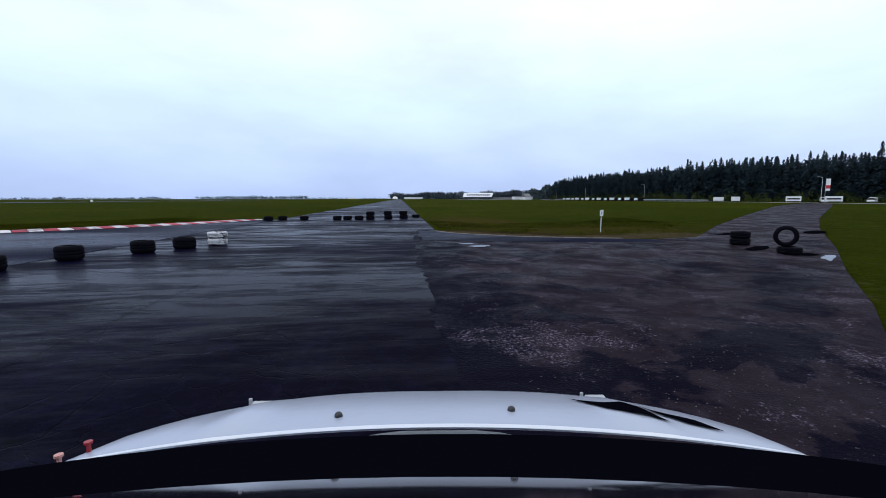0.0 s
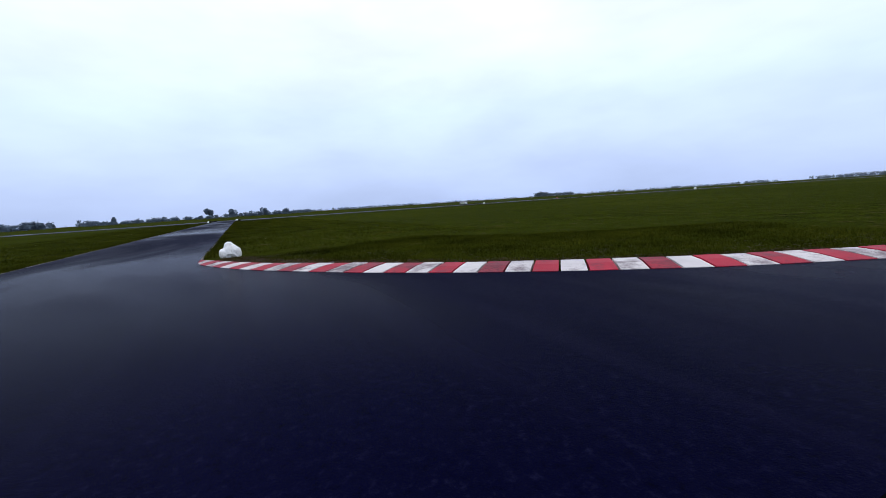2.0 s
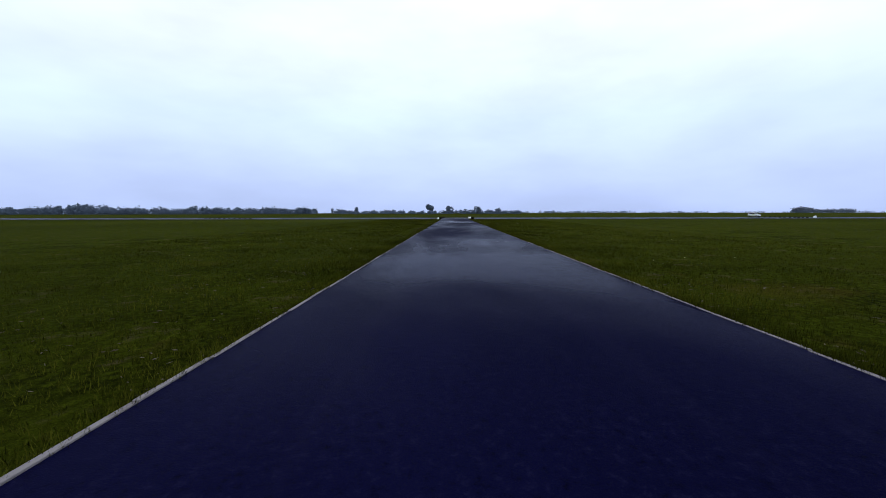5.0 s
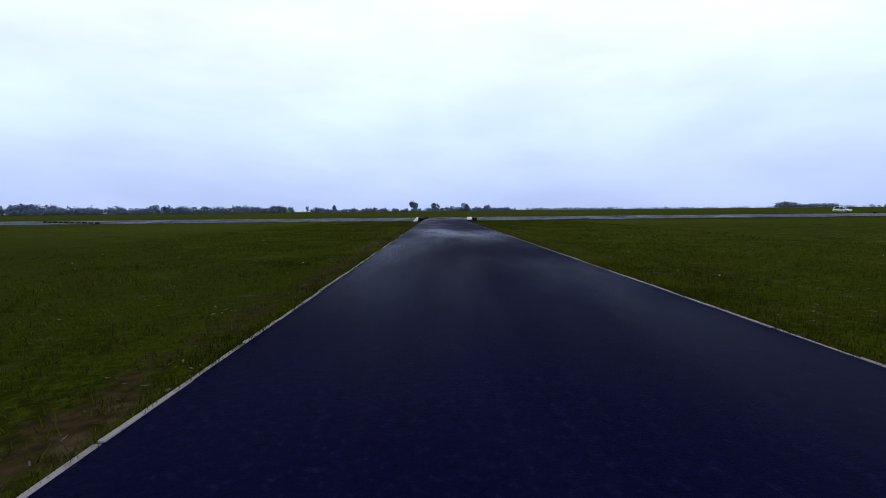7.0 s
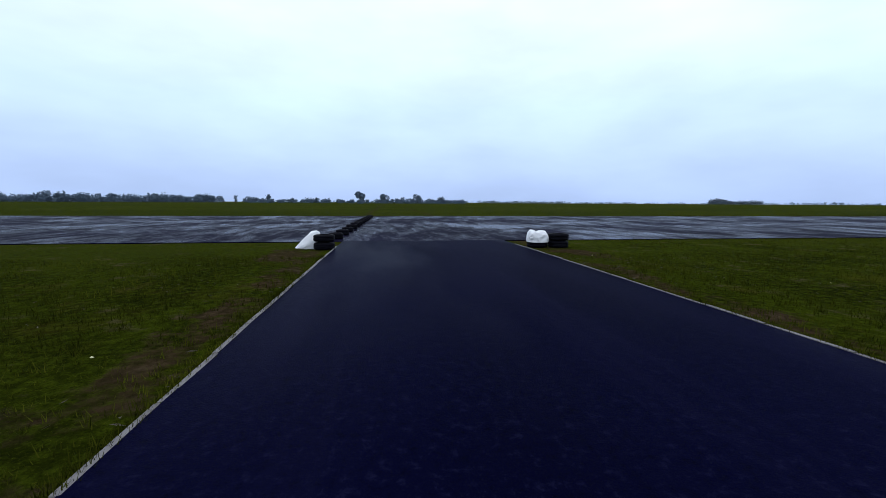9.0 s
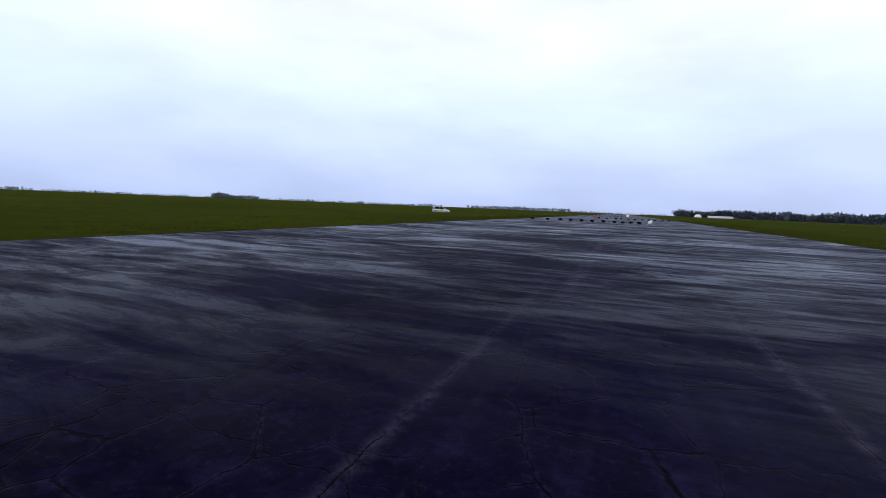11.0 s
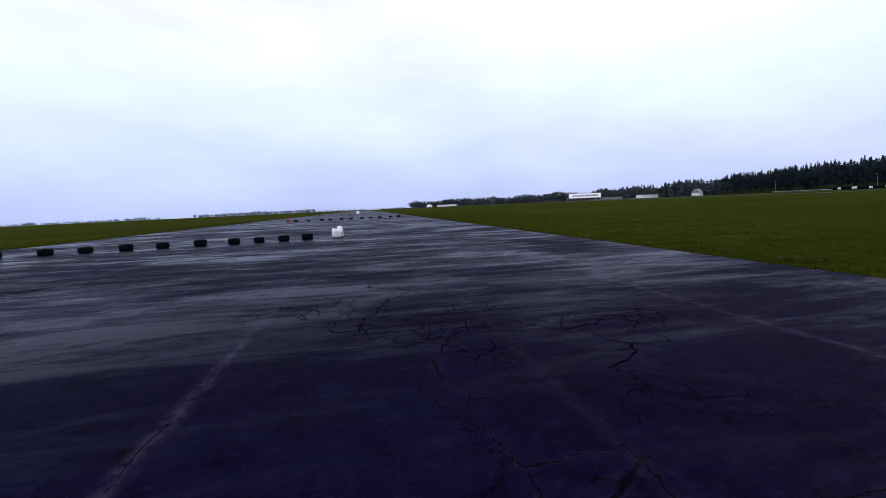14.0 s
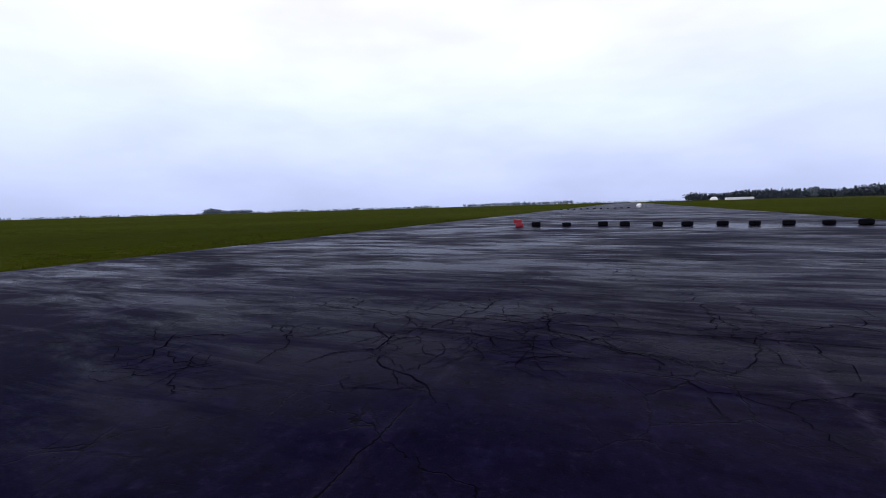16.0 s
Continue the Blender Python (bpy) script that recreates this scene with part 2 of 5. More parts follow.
    # old paint rubbed to crumbs
    for cx, cy, rx, ry in marks:
        worn = k.math("MULTIPLY", k.span(k.ellipse(cx, cy, rx, ry, 0), 0.0, 0.35), k.span(k.noise(26.0, 6.0, rough=0.85), 0.52, 0.62))
        c = k.mix(k.math("MULTIPLY", k.math("MULTIPLY", worn, k.span(k.noise(2.4, 5.0, rough=0.7), 0.43, 0.58, 0.04, 1)), 0.95), c, (0.36, 0.35, 0.37))
    crack = k.math("MAXIMUM", crack, joint)
    # films of water: broad sheets broken by drier crossways patches
    wet = k.noise(0.24, 5.0, k.scaled(0.6, 1.0, 1), distort=0.6)
    bits = k.noise(1.3, 6.0, k.scaled(0.26, 1.1, 1), rough=0.78, distort=0.4)
    wet = k.math("ADD", k.math("MULTIPLY", wet, 0.42), k.math("MULTIPLY", bits, 0.58))
    dry = k.span(wet, 0.42, 0.56, 0.17, 0.58)
    dry = k.math("ADD", dry, k.span(grain, 0.3, 0.8, -0.03, 0.06))
    h = k.math("SUBTRACT", k.math("ADD", k.math("MULTIPLY", grain, 0.22), k.math("MULTIPLY", fine, 0.25)), k.math("MULTIPLY", crack, 0.5))
    k.colour(k.gain(c, hue)).rough(dry).bump(h, 0.4, 0.01)
    return k.m


def new_asphalt_material():
    k = Mat("new_wet_asphalt", rough=0.34, spec=0.0019, tint=(0.52, 0.55, 1.0))
    grain = k.noise(70.0, 3.0)
    wide = k.noise(0.16, 5.0, k.scaled(0.4, 1.0, 1))
    c = k.mix(k.span(wide, 0.35, 0.68), (0.0014, 0.0017, 0.013), (0.0048, 0.0052, 0.027))
    fine = k.noise(11.0, 6.0, rough=0.75)
    c = k.mix(k.span(fine, 0.54, 0.72, 0, 0.75), c, (0.015, 0.0155, 0.042))
    c = k.mix(k.span(fine, 0.46, 0.30, 0, 0.7), c, (0.0008, 0.0009, 0.004))
    tread = k.noise(1.0, 4.0, k.scaled(0.06, 1.5, 1))
    c = k.mix(k.span(tread, 0.55, 0.75, 0, 0.4), c, (0.012, 0.012, 0.034))
    c = k.mix(k.span(grain, 0.6, 0.85, 0, 0.3), c, (0.03, 0.03, 0.036))
    r = k.span(k.noise(0.13, 4.0, k.scaled(0.35, 1.0, 1), distort=0.4), 0.38, 0.60, 0.18, 0.52)
    k.colour(k.gain(c, (0.50, 0.50, 0.66))).rough(r).bump(k.math("ADD", grain, k.math("MULTIPLY", fine, 0.8)), 0.4, 0.007)
    return k.m


def kerb_paint(name, base, dirt):
    k = Mat(name, rough=0.5, spec=0.04)
    wear = k.span(k.random(), 0.0, 1.0, -0.10, 0.09)
    scrub = k.math("ADD", k.noise(2.2, 7.0, k.scaled(1, 1, 3), rough=0.72), wear)
    chips = k.math("ADD", k.noise(16.0, 6.0, rough=0.75), wear)
    c = k.mix(k.span(k.noise(0.9, 4.0), 0.3, 0.75), base, tuple(v * 0.7 for v in base))
    c = k.mix(k.span(scrub, 0.47, 0.64, 0, 0.85), c, dirt)
    c = k.mix(k.span(chips, 0.58, 0.66, 0, 0.8), c, tuple(v * 0.6 for v in dirt))
    k.colour(c).bump(k.noise(40.0, 3.0), 0.3, 0.006)
    return k.m


def dirty_paint(name, base, dirt=(0.07, 0.06, 0.06), wear=0.5, rough=0.45, size=3.0, spec=0.04):
    k = Mat(name, rough=rough, spec=spec)
    worn = k.span(k.noise(size, 7.0, rough=0.7), 0.5, 0.66, 0, wear)
    c = k.mix(k.span(k.noise(size * 0.3, 4.0), 0.3, 0.75), base, tuple(v * 0.72 for v in base))
    k.colour(k.mix(worn, c, dirt)).bump(k.noise(40.0, 3.0), 0.3, 0.006)
    return k.m


def plain(name, base, rough=0.5, metal=0.0, vary=0.25, size=2.0, spec=0.5):
    k = Mat(name, rough=rough, metal=metal, spec=spec)
    k.colour(k.mix(k.span(k.noise(size, 5.0), 0.3, 0.7), base, tuple(v * (1 - vary) for v in base)))
    k.bump(k.noise(size * 14, 3.0), 0.15, 0.004)
    return k.m


def rubber_material(name="tyre_rubber", base=(0.0028, 0.0028, 0.0045)):
    k = Mat(name, rough=0.6, spec=0.02)
    c = k.mix(k.span(k.noise(6.0, 5.0), 0.4, 0.7), base, tuple(v * 2.1 for v in base))
    c = k.mix(k.math("MULTIPLY", k.random(), 0.5), c, tuple(v * 1.8 for v in base))
    k.colour(c).bump(k.noise(30.0, 4.0), 0.4, 0.01)
    return k.m


def painted_rubber_material():
    k = Mat("white_painted_rubber", rough=0.55)
    # dark rings at tread spacing, and paint flaked on the walls
    ring = k.math("ABSOLUTE", k.math("SUBTRACT", k.math("FRACT", k.math("MULTIPLY", k.axis(2), 30.0), 0), 0.5), 0)
    groove = k.math("MULTIPLY", k.span(ring, 0.33, 0.40), k.span(k.noise(7.0, 4.0), 0.36, 0.50, 0.55, 1))
    flake = k.span(k.noise(5.0, 6.0, k.scaled(0.8, 0.8, 2.0), rough=0.7), 0.53, 0.58)
    c = k.mix(k.span(k.noise(20.0, 4.0), 0.3, 0.7), (0.66, 0.66, 0.68), (0.48, 0.48, 0.51))
    c = k.mix(k.math("MAXIMUM", groove, flake), c, (0.010, 0.010, 0.013))
    k.colour(c).bump(k.noise(30.0, 4.0), 0.4, 0.01)
    return k.m


def plastic_bag_material():
    k = Mat("white_plastic_sheet", rough=0.38)
    c = k.mix(k.span(k.noise(2.5, 5.0), 0.35, 0.75), (0.80, 0.81, 0.82), (0.62, 0.62, 0.62))
    k.colour(c).bump(k.noise(9.0, 4.0, distort=0.8), 0.25, 0.03)
    return k.m


def foliage_material(name, a, b, rough=0.75):
    k = Mat(name, rough=rough, spec=0.015)
    c = k.mix(k.island(), a, b)
    c = k.mix(k.span(k.noise(0.35, 3.0), 0.35, 0.7), c, tuple(v * 0.6 for v in a))
    k.colour(c)
    return k.m


def apron_material():
    k = Mat("broken_apron", rough=0.5, spec=0.003, tint=(0.72, 0.68, 1.0))
    grain = k.noise(38.0, 4.0)
    mid = k.noise(2.6, 7.0, rough=0.72)
    c = k.mix(k.span(k.noise(0.6, 5.0, rough=0.6), 0.35, 0.65), (0.0085, 0.0068, 0.0095), (0.018, 0.0145, 0.0165))
    c = k.mix(k.span(mid, 0.52, 0.70, 0, 0.6), c, (0.034, 0.029, 0.034))
    c = k.mix(k.span(mid, 0.45, 0.32, 0, 0.6), c, (0.004, 0.0034, 0.005))
    # wet, tarry patches with ragged edges, joined into a band beside the strip
    rag = k.noise(1.1, 7.0, rough=0.68, distort=0.4)
    tarry = k.math("ADD", k.axis(0), k.span(rag, 0.3, 0.7, 1.6, -1.6))
    dark = k.span(tarry, 43.5, 43.9, 1, 0)
    for cx, cy, rx, ry, turn in ((45.2, 122.9, 1.7, 0.9, 35), (48.3, 125.7, 2.6, 0.9, 42), (46.9, 124.2, 1.4, 0.7, 20), (44.4, 120.9, 1.0, 0.7, 0), (44.9, 129.6, 1.6, 0.7, 25), (47.6, 128.3, 1.3, 0.6, 10)):
        spot = k.math("ADD", k.ellipse(cx, cy, rx, ry, turn), k.span(rag, 0.3, 0.7, -0.45, 0.45))
        dark = k.math("MAXIMUM", dark, k.span(spot, 0.40, 0.50))
    dark = k.math("MAXIMUM", dark, k.span(k.noise(0.45, 7.0, rough=0.68, distort=0.5), 0.555, 0.580))
    c = k.mix(k.math("MULTIPLY", dark, 0.9), c, (0.0022, 0.0022, 0.0065))
    # crumbled spots where pale grit lies loose
    crumb = k.math("MULTIPLY", k.span(k.noise(30.0, 6.0, rough=0.8), 0.53, 0.60), k.span(k.noise(0.75, 7.0, rough=0.75), 0.545, 0.60))
    c = k.mix(k.math("MULTIPLY", crumb, 0.9), c, (0.20, 0.185, 0.21))
    fleck = k.math("MULTIPLY", k.span(k.noise(48.0, 4.0, rough=0.8), 0.62, 0.68), k.span(k.noise(2.0, 5.0), 0.42, 0.55))
    c = k.mix(k.math("MULTIPLY", fleck, 0.6), c, (0.085, 0.08, 0.085))
    r = k.span(k.noise(0.9, 7.0, rough=0.75, distort=0.5), 0.38, 0.60, 0.26, 0.60)
    k.colour(k.gain(c, (1.05, 0.95, 1.15))).rough(r).bump(k.math("ADD", k.math("MULTIPLY", mid, 1.0), grain), 0.5, 0.015)
    return k.m


GRASS = grass_material()
APRON = apron_material()
OLD = old_asphalt_material("old_wet_asphalt", 0.4, (), 0.0062, (0.25, 0.25, 0.37))
RUNWAY = old_asphalt_material("cracked_runway_asphalt", 1.0, ((-119.48, 170.0, 0.24, 9.0), (-115.08, 199.8, 0.27, 4.4), (-114.62, 187.3, 0.26, 2.3)))
NEW = new_asphalt_material()
EDGE = dirty_paint("weathered_concrete", (0.19, 0.18, 0.18), wear=0.85, rough=0.7)
RED = kerb_paint("red_kerb_paint", (0.37, 0.018, 0.042), (0.13, 0.030, 0.045))
WHITE = kerb_paint("white_kerb_paint", (0.62, 0.59, 0.60), (0.15, 0.115, 0.13))
LINE = dirty_paint("worn_road_paint", (0.24, 0.235, 0.26), dirt=(0.03, 0.028, 0.04), wear=0.95, size=1.6)
FAINT = dirty_paint("faint_road_paint", (0.062, 0.060, 0.078), dirt=(0.014, 0.013, 0.022), wear=1.0, size=1.1)
FADED = dirty_paint("faded_line_paint", (0.085, 0.085, 0.10), dirt=(0.012, 0.012, 0.018), wear=1.0, size=2.2)
TAR = plain("tar_seam", (0.002, 0.002, 0.003), rough=0.5, spec=0.001)
PUDDLE = Mat("standing_water", rough=0.05, spec=0.03, tint=(0.7, 0.7, 1.0)).colour((0.02, 0.02, 0.024)).m
BONNET_PAINT = plain("silver_white_paint", (0.35, 0.38, 0.46), rough=0.2, vary=0.06)
RUBBER = rubber_material()
PAINTED = painted_rubber_material()
BAG = plastic_bag_material()
# needle colour lifted towards blue for the haze over the forest
CONIFER = foliage_material("conifer_needles", (0.018, 0.030, 0.038), (0.032, 0.048, 0.054))
LEAF = foliage_material("broad_leaves", (0.040, 0.058, 0.020), (0.075, 0.092, 0.030))
# distance haze is painted in here: paler, bluer leaves for the skyline
HAZED_LEAF = foliage_material("hazed_distant_leaves", (0.170, 0.210, 0.250), (0.225, 0.270, 0.315))
BARK = plain("bark", (0.07, 0.055, 0.045), rough=0.9)
STEEL = plain("galvanised_steel", (0.45, 0.46, 0.48), rough=0.4, metal=0.7)
WHITE_WALL = plain("white_cladding", (0.78, 0.79, 0.80), rough=0.5, vary=0.12, size=0.3)
GREY_WALL = plain("grey_plaster", (0.20, 0.20, 0.21), rough=0.7)
DARK = plain("dark_panel", (0.025, 0.025, 0.03), rough=0.5)
WHITE_CAR = plain("white_car_paint", (0.62, 0.63, 0.66), rough=0.16, vary=0.05)
GLASS = Mat("dark_car_glass", rough=0.03, spec=0.12).colour((0.003, 0.003, 0.005)).m


# ---- building helpers ----
def part(name, bm, material, parent=None, label="", smooth=False):
    me = bpy.data.meshes.new(name)
    bm.to_mesh(me)
    bm.free()
    if smooth:
        for p in me.polygons:
            p.use_smooth = True
    me.materials.append(material)
    ob = new(name, me)
    if parent:
        ob.parent = parent
    if label:
        ob["label"] = label
    return ob


def raw(name, verts, faces, material, parent=None, label="", smooth=False):
    me = bpy.data.meshes.new(name)
    me.from_pydata(verts, [], faces)
    me.materials.append(material)
    me.update()
    if smooth:
        for p in me.polygons:
            p.use_smooth = True
    ob = new(name, me)
    if parent:
        ob.parent = parent
    if label:
        ob["label"] = label
    return ob


def empty(name, m=None):
    ob = new(name)
    if m:
        ob.matrix_basis = m
    return ob


def box(bm, cx, cy, cz, sx, sy, sz, bevel=0.0, turn=0.0):
    m = pose(cx, cy, cz, 0, 0, turn) @ Matrix.Diagonal((sx, sy, sz, 1))
    vs = bmesh.ops.create_cube(bm, size=1.0, matrix=m)["verts"]
    if bevel:
        es = list({e for v in vs for e in v.link_edges})
        bmesh.ops.bevel(bm, geom=es, offset=bevel, segments=2, affect="EDGES", profile=0.6)
    return bm


def rod(bm, a, b, r, r2=None, seg=8):
    a, b = Vector(a), Vector(b)
    d = b - a
    m = Matrix.Translation((a + b) / 2) @ d.to_track_quat("Z", "Y").to_matrix().to_4x4()
    bmesh.ops.create_cone(bm, cap_ends=True, segments=seg, radius1=r, radius2=r if r2 is None else r2, depth=d.length, matrix=m)
    return bm


def sheet(name, outline, z, thick, material, label, category, step=0.0, parent=None):
    """A slab from a closed outline (x, y), with its top at z."""
    bm = bmesh.new()
    top = [bm.verts.new((x, y, z)) for x, y in outline]
    low = [bm.verts.new((x, y, z - thick)) for x, y in outline]
    for i, j, k in tessellate_polygon([[Vector((x, y, 0)) for x, y in outline]]):
        a, b, c = top[i].co, top[j].co, top[k].co
        area = (b.x - a.x) * (c.y - a.y) - (b.y - a.y) * (c.x - a.x)
        bm.faces.new((top[i], top[j], top[k]) if area > 0 else (top[i], top[k], top[j]))
    n = len(top)
    turn = sum(outline[i][0] * outline[(i + 1) % n][1] - outline[(i + 1) % n][0] * outline[i][1] for i in range(n))
    for i in range(n):
        q = (top[i], low[i], low[(i + 1) % n], top[(i + 1) % n])
        bm.faces.new(q if turn > 0 else q[::-1])
    return tagged(part(name, bm, material, parent), label, category, kind="structure")


def smooth_line(points, step):
    """Points at even steps along a rounded line through the given ones."""
    p = [Vector((*q, 0)) for q in points]
    p = [2 * p[0] - p[1], *p, 2 * p[-1] - p[-2]]
    fine = []
    for i in range(1, len(p) - 2):
        for j in range(20):
            t = j / 20
            fine.append(0.5 * ((2 * p[i]) + (p[i + 1] - p[i - 1]) * t + (2 * p[i - 1] - 5 * p[i] + 4 * p[i + 1] - p[i + 2]) * t * t
                               + (3 * p[i] - p[i - 1] - 3 * p[i + 1] + p[i + 2]) * t ** 3))
    fine.append(p[-2])
    out, left = [fine[0]], step
    for a, b in zip(fine, fine[1:]):
        d = (b - a).length
        pos = 0.0
        while d - pos >= left:
            pos += left
            out.append(a + (b - a) * (pos / d))
            left = step
        left -= d - pos
    return [(v.x, v.y) for v in out]


def ribbon(points, width, z, side=0.0):
    """Vertices and faces of a flat strip along points; side -1..1 shifts it to the right or left."""
    vs, fs = [], []
    for i, (x, y) in enumerate(points):
        a, b = points[max(i - 1, 0)], points[min(i + 1, len(points) - 1)]
        d = Vector((b[0] - a[0], b[1] - a[1])).normalized()
        nx, ny = -d.y, d.x
        for s in (-0.5, 0.5):
            o = (s + side * 0.5) * width
            vs.append((x + nx * o, y + ny * o, z))
        if i:
            fs.append((2 * i - 2, 2 * i - 1, 2 * i + 1, 2 * i))
    return vs, [f[::-1] for f in fs]


# ---- the airfield's ground and surfaces ----
# the link road leaves the old strip and runs west, a little askew, to the main runway
TURN = radians(1.27)


def link(x, across):
    """The y of the line that runs along the link road at that distance north of its datum."""
    return (across - x * math.sin(TURN)) / math.cos(TURN)


NORTH, SOUTH = 135.65, 129.71
RUN_E, RUN_W = -105.3, -134.1
KERB_IN = [(18.36, 135.27), (18.9, 135.28), (19.4, 135.35), (21.0, 135.98), (22.4, 136.72), (23.7, 137.62), (24.9, 138.5), (26.0, 139.45), (27.2, 140.6), (28.6, 142.15), (30.0, 144.0), (31.1, 145.9), (32.0, 147.6), (32.9, 149.4)]
KERB_SOUTH = [(15.6, 129.42), (17.0, 129.55), (18.4, 129.6), (19.6, 129.33), (20.6, 128.78), (21.7, 127.8), (22.7, 126.4), (23.4, 124.4), (23.8, 122.0)]


def build_ground():
    bm = bmesh.new()
    xs = [-4800, -2400, -1200, -600, -300, -200, *range(-160, 80, 4), 100, 160, 300, 600, 1200, 2400, 4800]
    ys = [-4000, -2000, -1000, -400, -100, 0, *range(60, 320, 4), 360, 500, 800, 1600, 3000, 4900]
    grid = [[bm.verts.new((x, y, -0.03)) for y in ys] for x in xs]
    for i in range(len(xs) - 1):
        for j in range(len(ys) - 1):
            bm.faces.new((grid[i][j], grid[i + 1][j], grid[i + 1][j + 1], grid[i][j + 1]))
    return tagged(part("ground", bm, GRASS), "flat green meadow grass of an airfield reaching the horizon", "grass", kind="structure")


build_ground()
sheet("runway", [(RUN_W, -600), (RUN_E, -600), (RUN_E, 1150), (RUN_W, 1150)], 0.0, 0.2, RUNWAY,
      "wide cracked old asphalt runway, wet and stained", "runway")
sheet("old_strip", [(33.6, 40), (42.6, 40), (42.6, 138.6), (43.4, 138.9), (43.4, 1150), (33.6, 1150)], 0.0, 0.2, OLD, "old wet asphalt strip, worn and cracked", "road")
sheet("apron", [(42.603, 40), (44.5, 40), (44.6, 112), (45.4, 120.6), (46.5, 122.7), (48.0, 124.1), (50.4, 126.6), (53.9, 130.0), (60.8, 137.1), (70.7, 146.6), (112, 184.0), (150, 219), (146, 223), (104, 186.2), (68.1, 150.3), (57.5, 139.4),
                (54.5, 136.0), (52.5, 133.8), (50.5, 133.2), (48.8, 133.7), (47.3, 134.2), (46.1, 134.8), (45.0, 135.6), (44.0, 136.6), (43.3, 138.0), (43.38, 138.85), (42.603, 138.55)],
      0.002, 0.2, APRON, "broken brownish asphalt apron and side road with loose grit", "apron")
sheet("link_road", [(RUN_E + 0.003, link(RUN_E, SOUTH)), *[(x, link(x, SOUTH)) for x in (-60, -20, 10, 14)], *KERB_SOUTH, (24.4, 90), (33.597, 90), (33.597, 149.6), *reversed(KERB_IN),
                    *[(x, link(x, NORTH)) for x in (15, 10, -20, -60)], (RUN_E + 0.003, link(RUN_E, NORTH))],
      0.004, 0.2, NEW, "dark new asphalt link road, wet and smooth", "road")


# ---- tyres ----
def tyre_mesh(name, outer=0.31, width=0.2, seg=36):
    """A car tyre lying flat: sidewalls, bead, and a grooved tread."""
    h = width
    prof = [(0.19, 0.02), (0.2, 0.0), (0.245, -0.0), (0.285, 0.012), (outer - 0.008, 0.035), (outer, 0.05), (outer, 0.072), (outer - 0.012, 0.076), (outer - 0.012, 0.084),
            (outer, 0.088), (outer, h - 0.088), (outer - 0.012, h - 0.084), (outer - 0.012, h - 0.076), (outer, h - 0.072), (outer, h - 0.05), (outer - 0.008, h - 0.035),
            (0.285, h - 0.012), (0.245, h), (0.2, h), (0.19, h - 0.02), (0.2, h - 0.045), (0.262, h - 0.05), (0.275, h / 2), (0.262, 0.05), (0.2, 0.045)]
    vs, fs = [], []
    m = len(prof)
    for i in range(seg):
        a = 2 * math.pi * i / seg
        for j, (r, z) in enumerate(prof):
            lug = 0.007 if (i % 2 and 4 <= j <= 15) else 0.0
            vs.append(((r - lug) * math.cos(a), (r - lug) * math.sin(a), z))
    for i in range(seg):
        k = (i + 1) % seg
        for j in range(m):
            n = (j + 1) % m
            fs.append((i * m + j, k * m + j, k * m + n, i * m + n))
    me = bpy.data.meshes.new(name)
    me.from_pydata(vs, [], fs)
    me.update()
    for p in me.polygons:
        p.use_smooth = True
    return me


TYRE = tyre_mesh("tyre")
TYRE.materials.append(RUBBER)
TYRE_WHITE = tyre_mesh("painted_tyre")
TYRE_WHITE.materials.append(PAINTED)


def tyre(x, y, z=0.0, size=1.0, label="black car tyre lying flat on the wet asphalt", group="", mesh=None, tilt=(0, 0), name="tyre"):
    ob = new(name, mesh or TYRE)
    ob.matrix_basis = pose(x, y, z, tilt[0], tilt[1], random.uniform(0, 360)) @ Matrix.Diagonal((size, size, size, 1))
    return tagged(ob, label, "tyre", group)


def tyre_row(points, group, label, high=1.25):
    for i, (x, y) in enumerate(points):
        s = random.uniform(0.86, 0.97)
        ob = tyre(x, y, 0.003, s, label, group)
        ob.scale = (s, s, s * (high * 0.9) * random.uniform(0.92, 1.1))
        ob.rotation_euler = (0, 0, random.uniform(0, 6))


tyre_row([(35.72, 132.16), (35.14, 131.17), (34.2, 129.95), (33.8, 128.4), (33.3, 127.2)], "tyres marking the turn", "black car tyre lying flat beside the painted stack", 1.85)
for i in range(2):
    tyre(36.27, 133.05, 0.003 + i * 0.205, 0.9, "white-painted car tyre with flaking paint in a stack of two", "painted tyre stack", TYRE_WHITE, name="painted_tyre").scale = (0.9, 0.9, 1.02)
CROSS = [(33.3, 148.5), (34.1, 148.9), (35.5, 148.9), (37.7, 148.6), (38.35, 148.8), (39.1, 148.8)]
tyre_row(CROSS, "tyres across the old strip", "black car tyre lying flat across the old strip", 1.55)
for x, y in ((39.85, 149.1), (41.0, 150.0), (42.1, 150.4)):
    for i in range(2):
        ob = tyre(x + random.uniform(-0.03, 0.03), y, 0.003 + i * 0.262, 1.05, "black car tyre in a low stack across the old strip", "tyre stacks across the old strip")
        ob.scale = (0.95, 0.95, 1.3)
tyre_row([(43.0, 151.6)], "tyres across the old strip", "black car tyre lying flat at the grass edge", 1.2)

# the chicane rows on the runway
tyre_row([(-116.14, 227.43), (-117.29, 227.2), (-118.46, 227.0), (-119.63, 226.9), (-121.19, 226.85), (-122.84, 226.7), (-124.38, 226.56), (-126.03, 226.41), (-127.61, 226.3), (-129.57, 226.16),
          (-131.93, 226.1)], "first tyre row on the runway", "black car tyre in a row across the runway", 1.55)
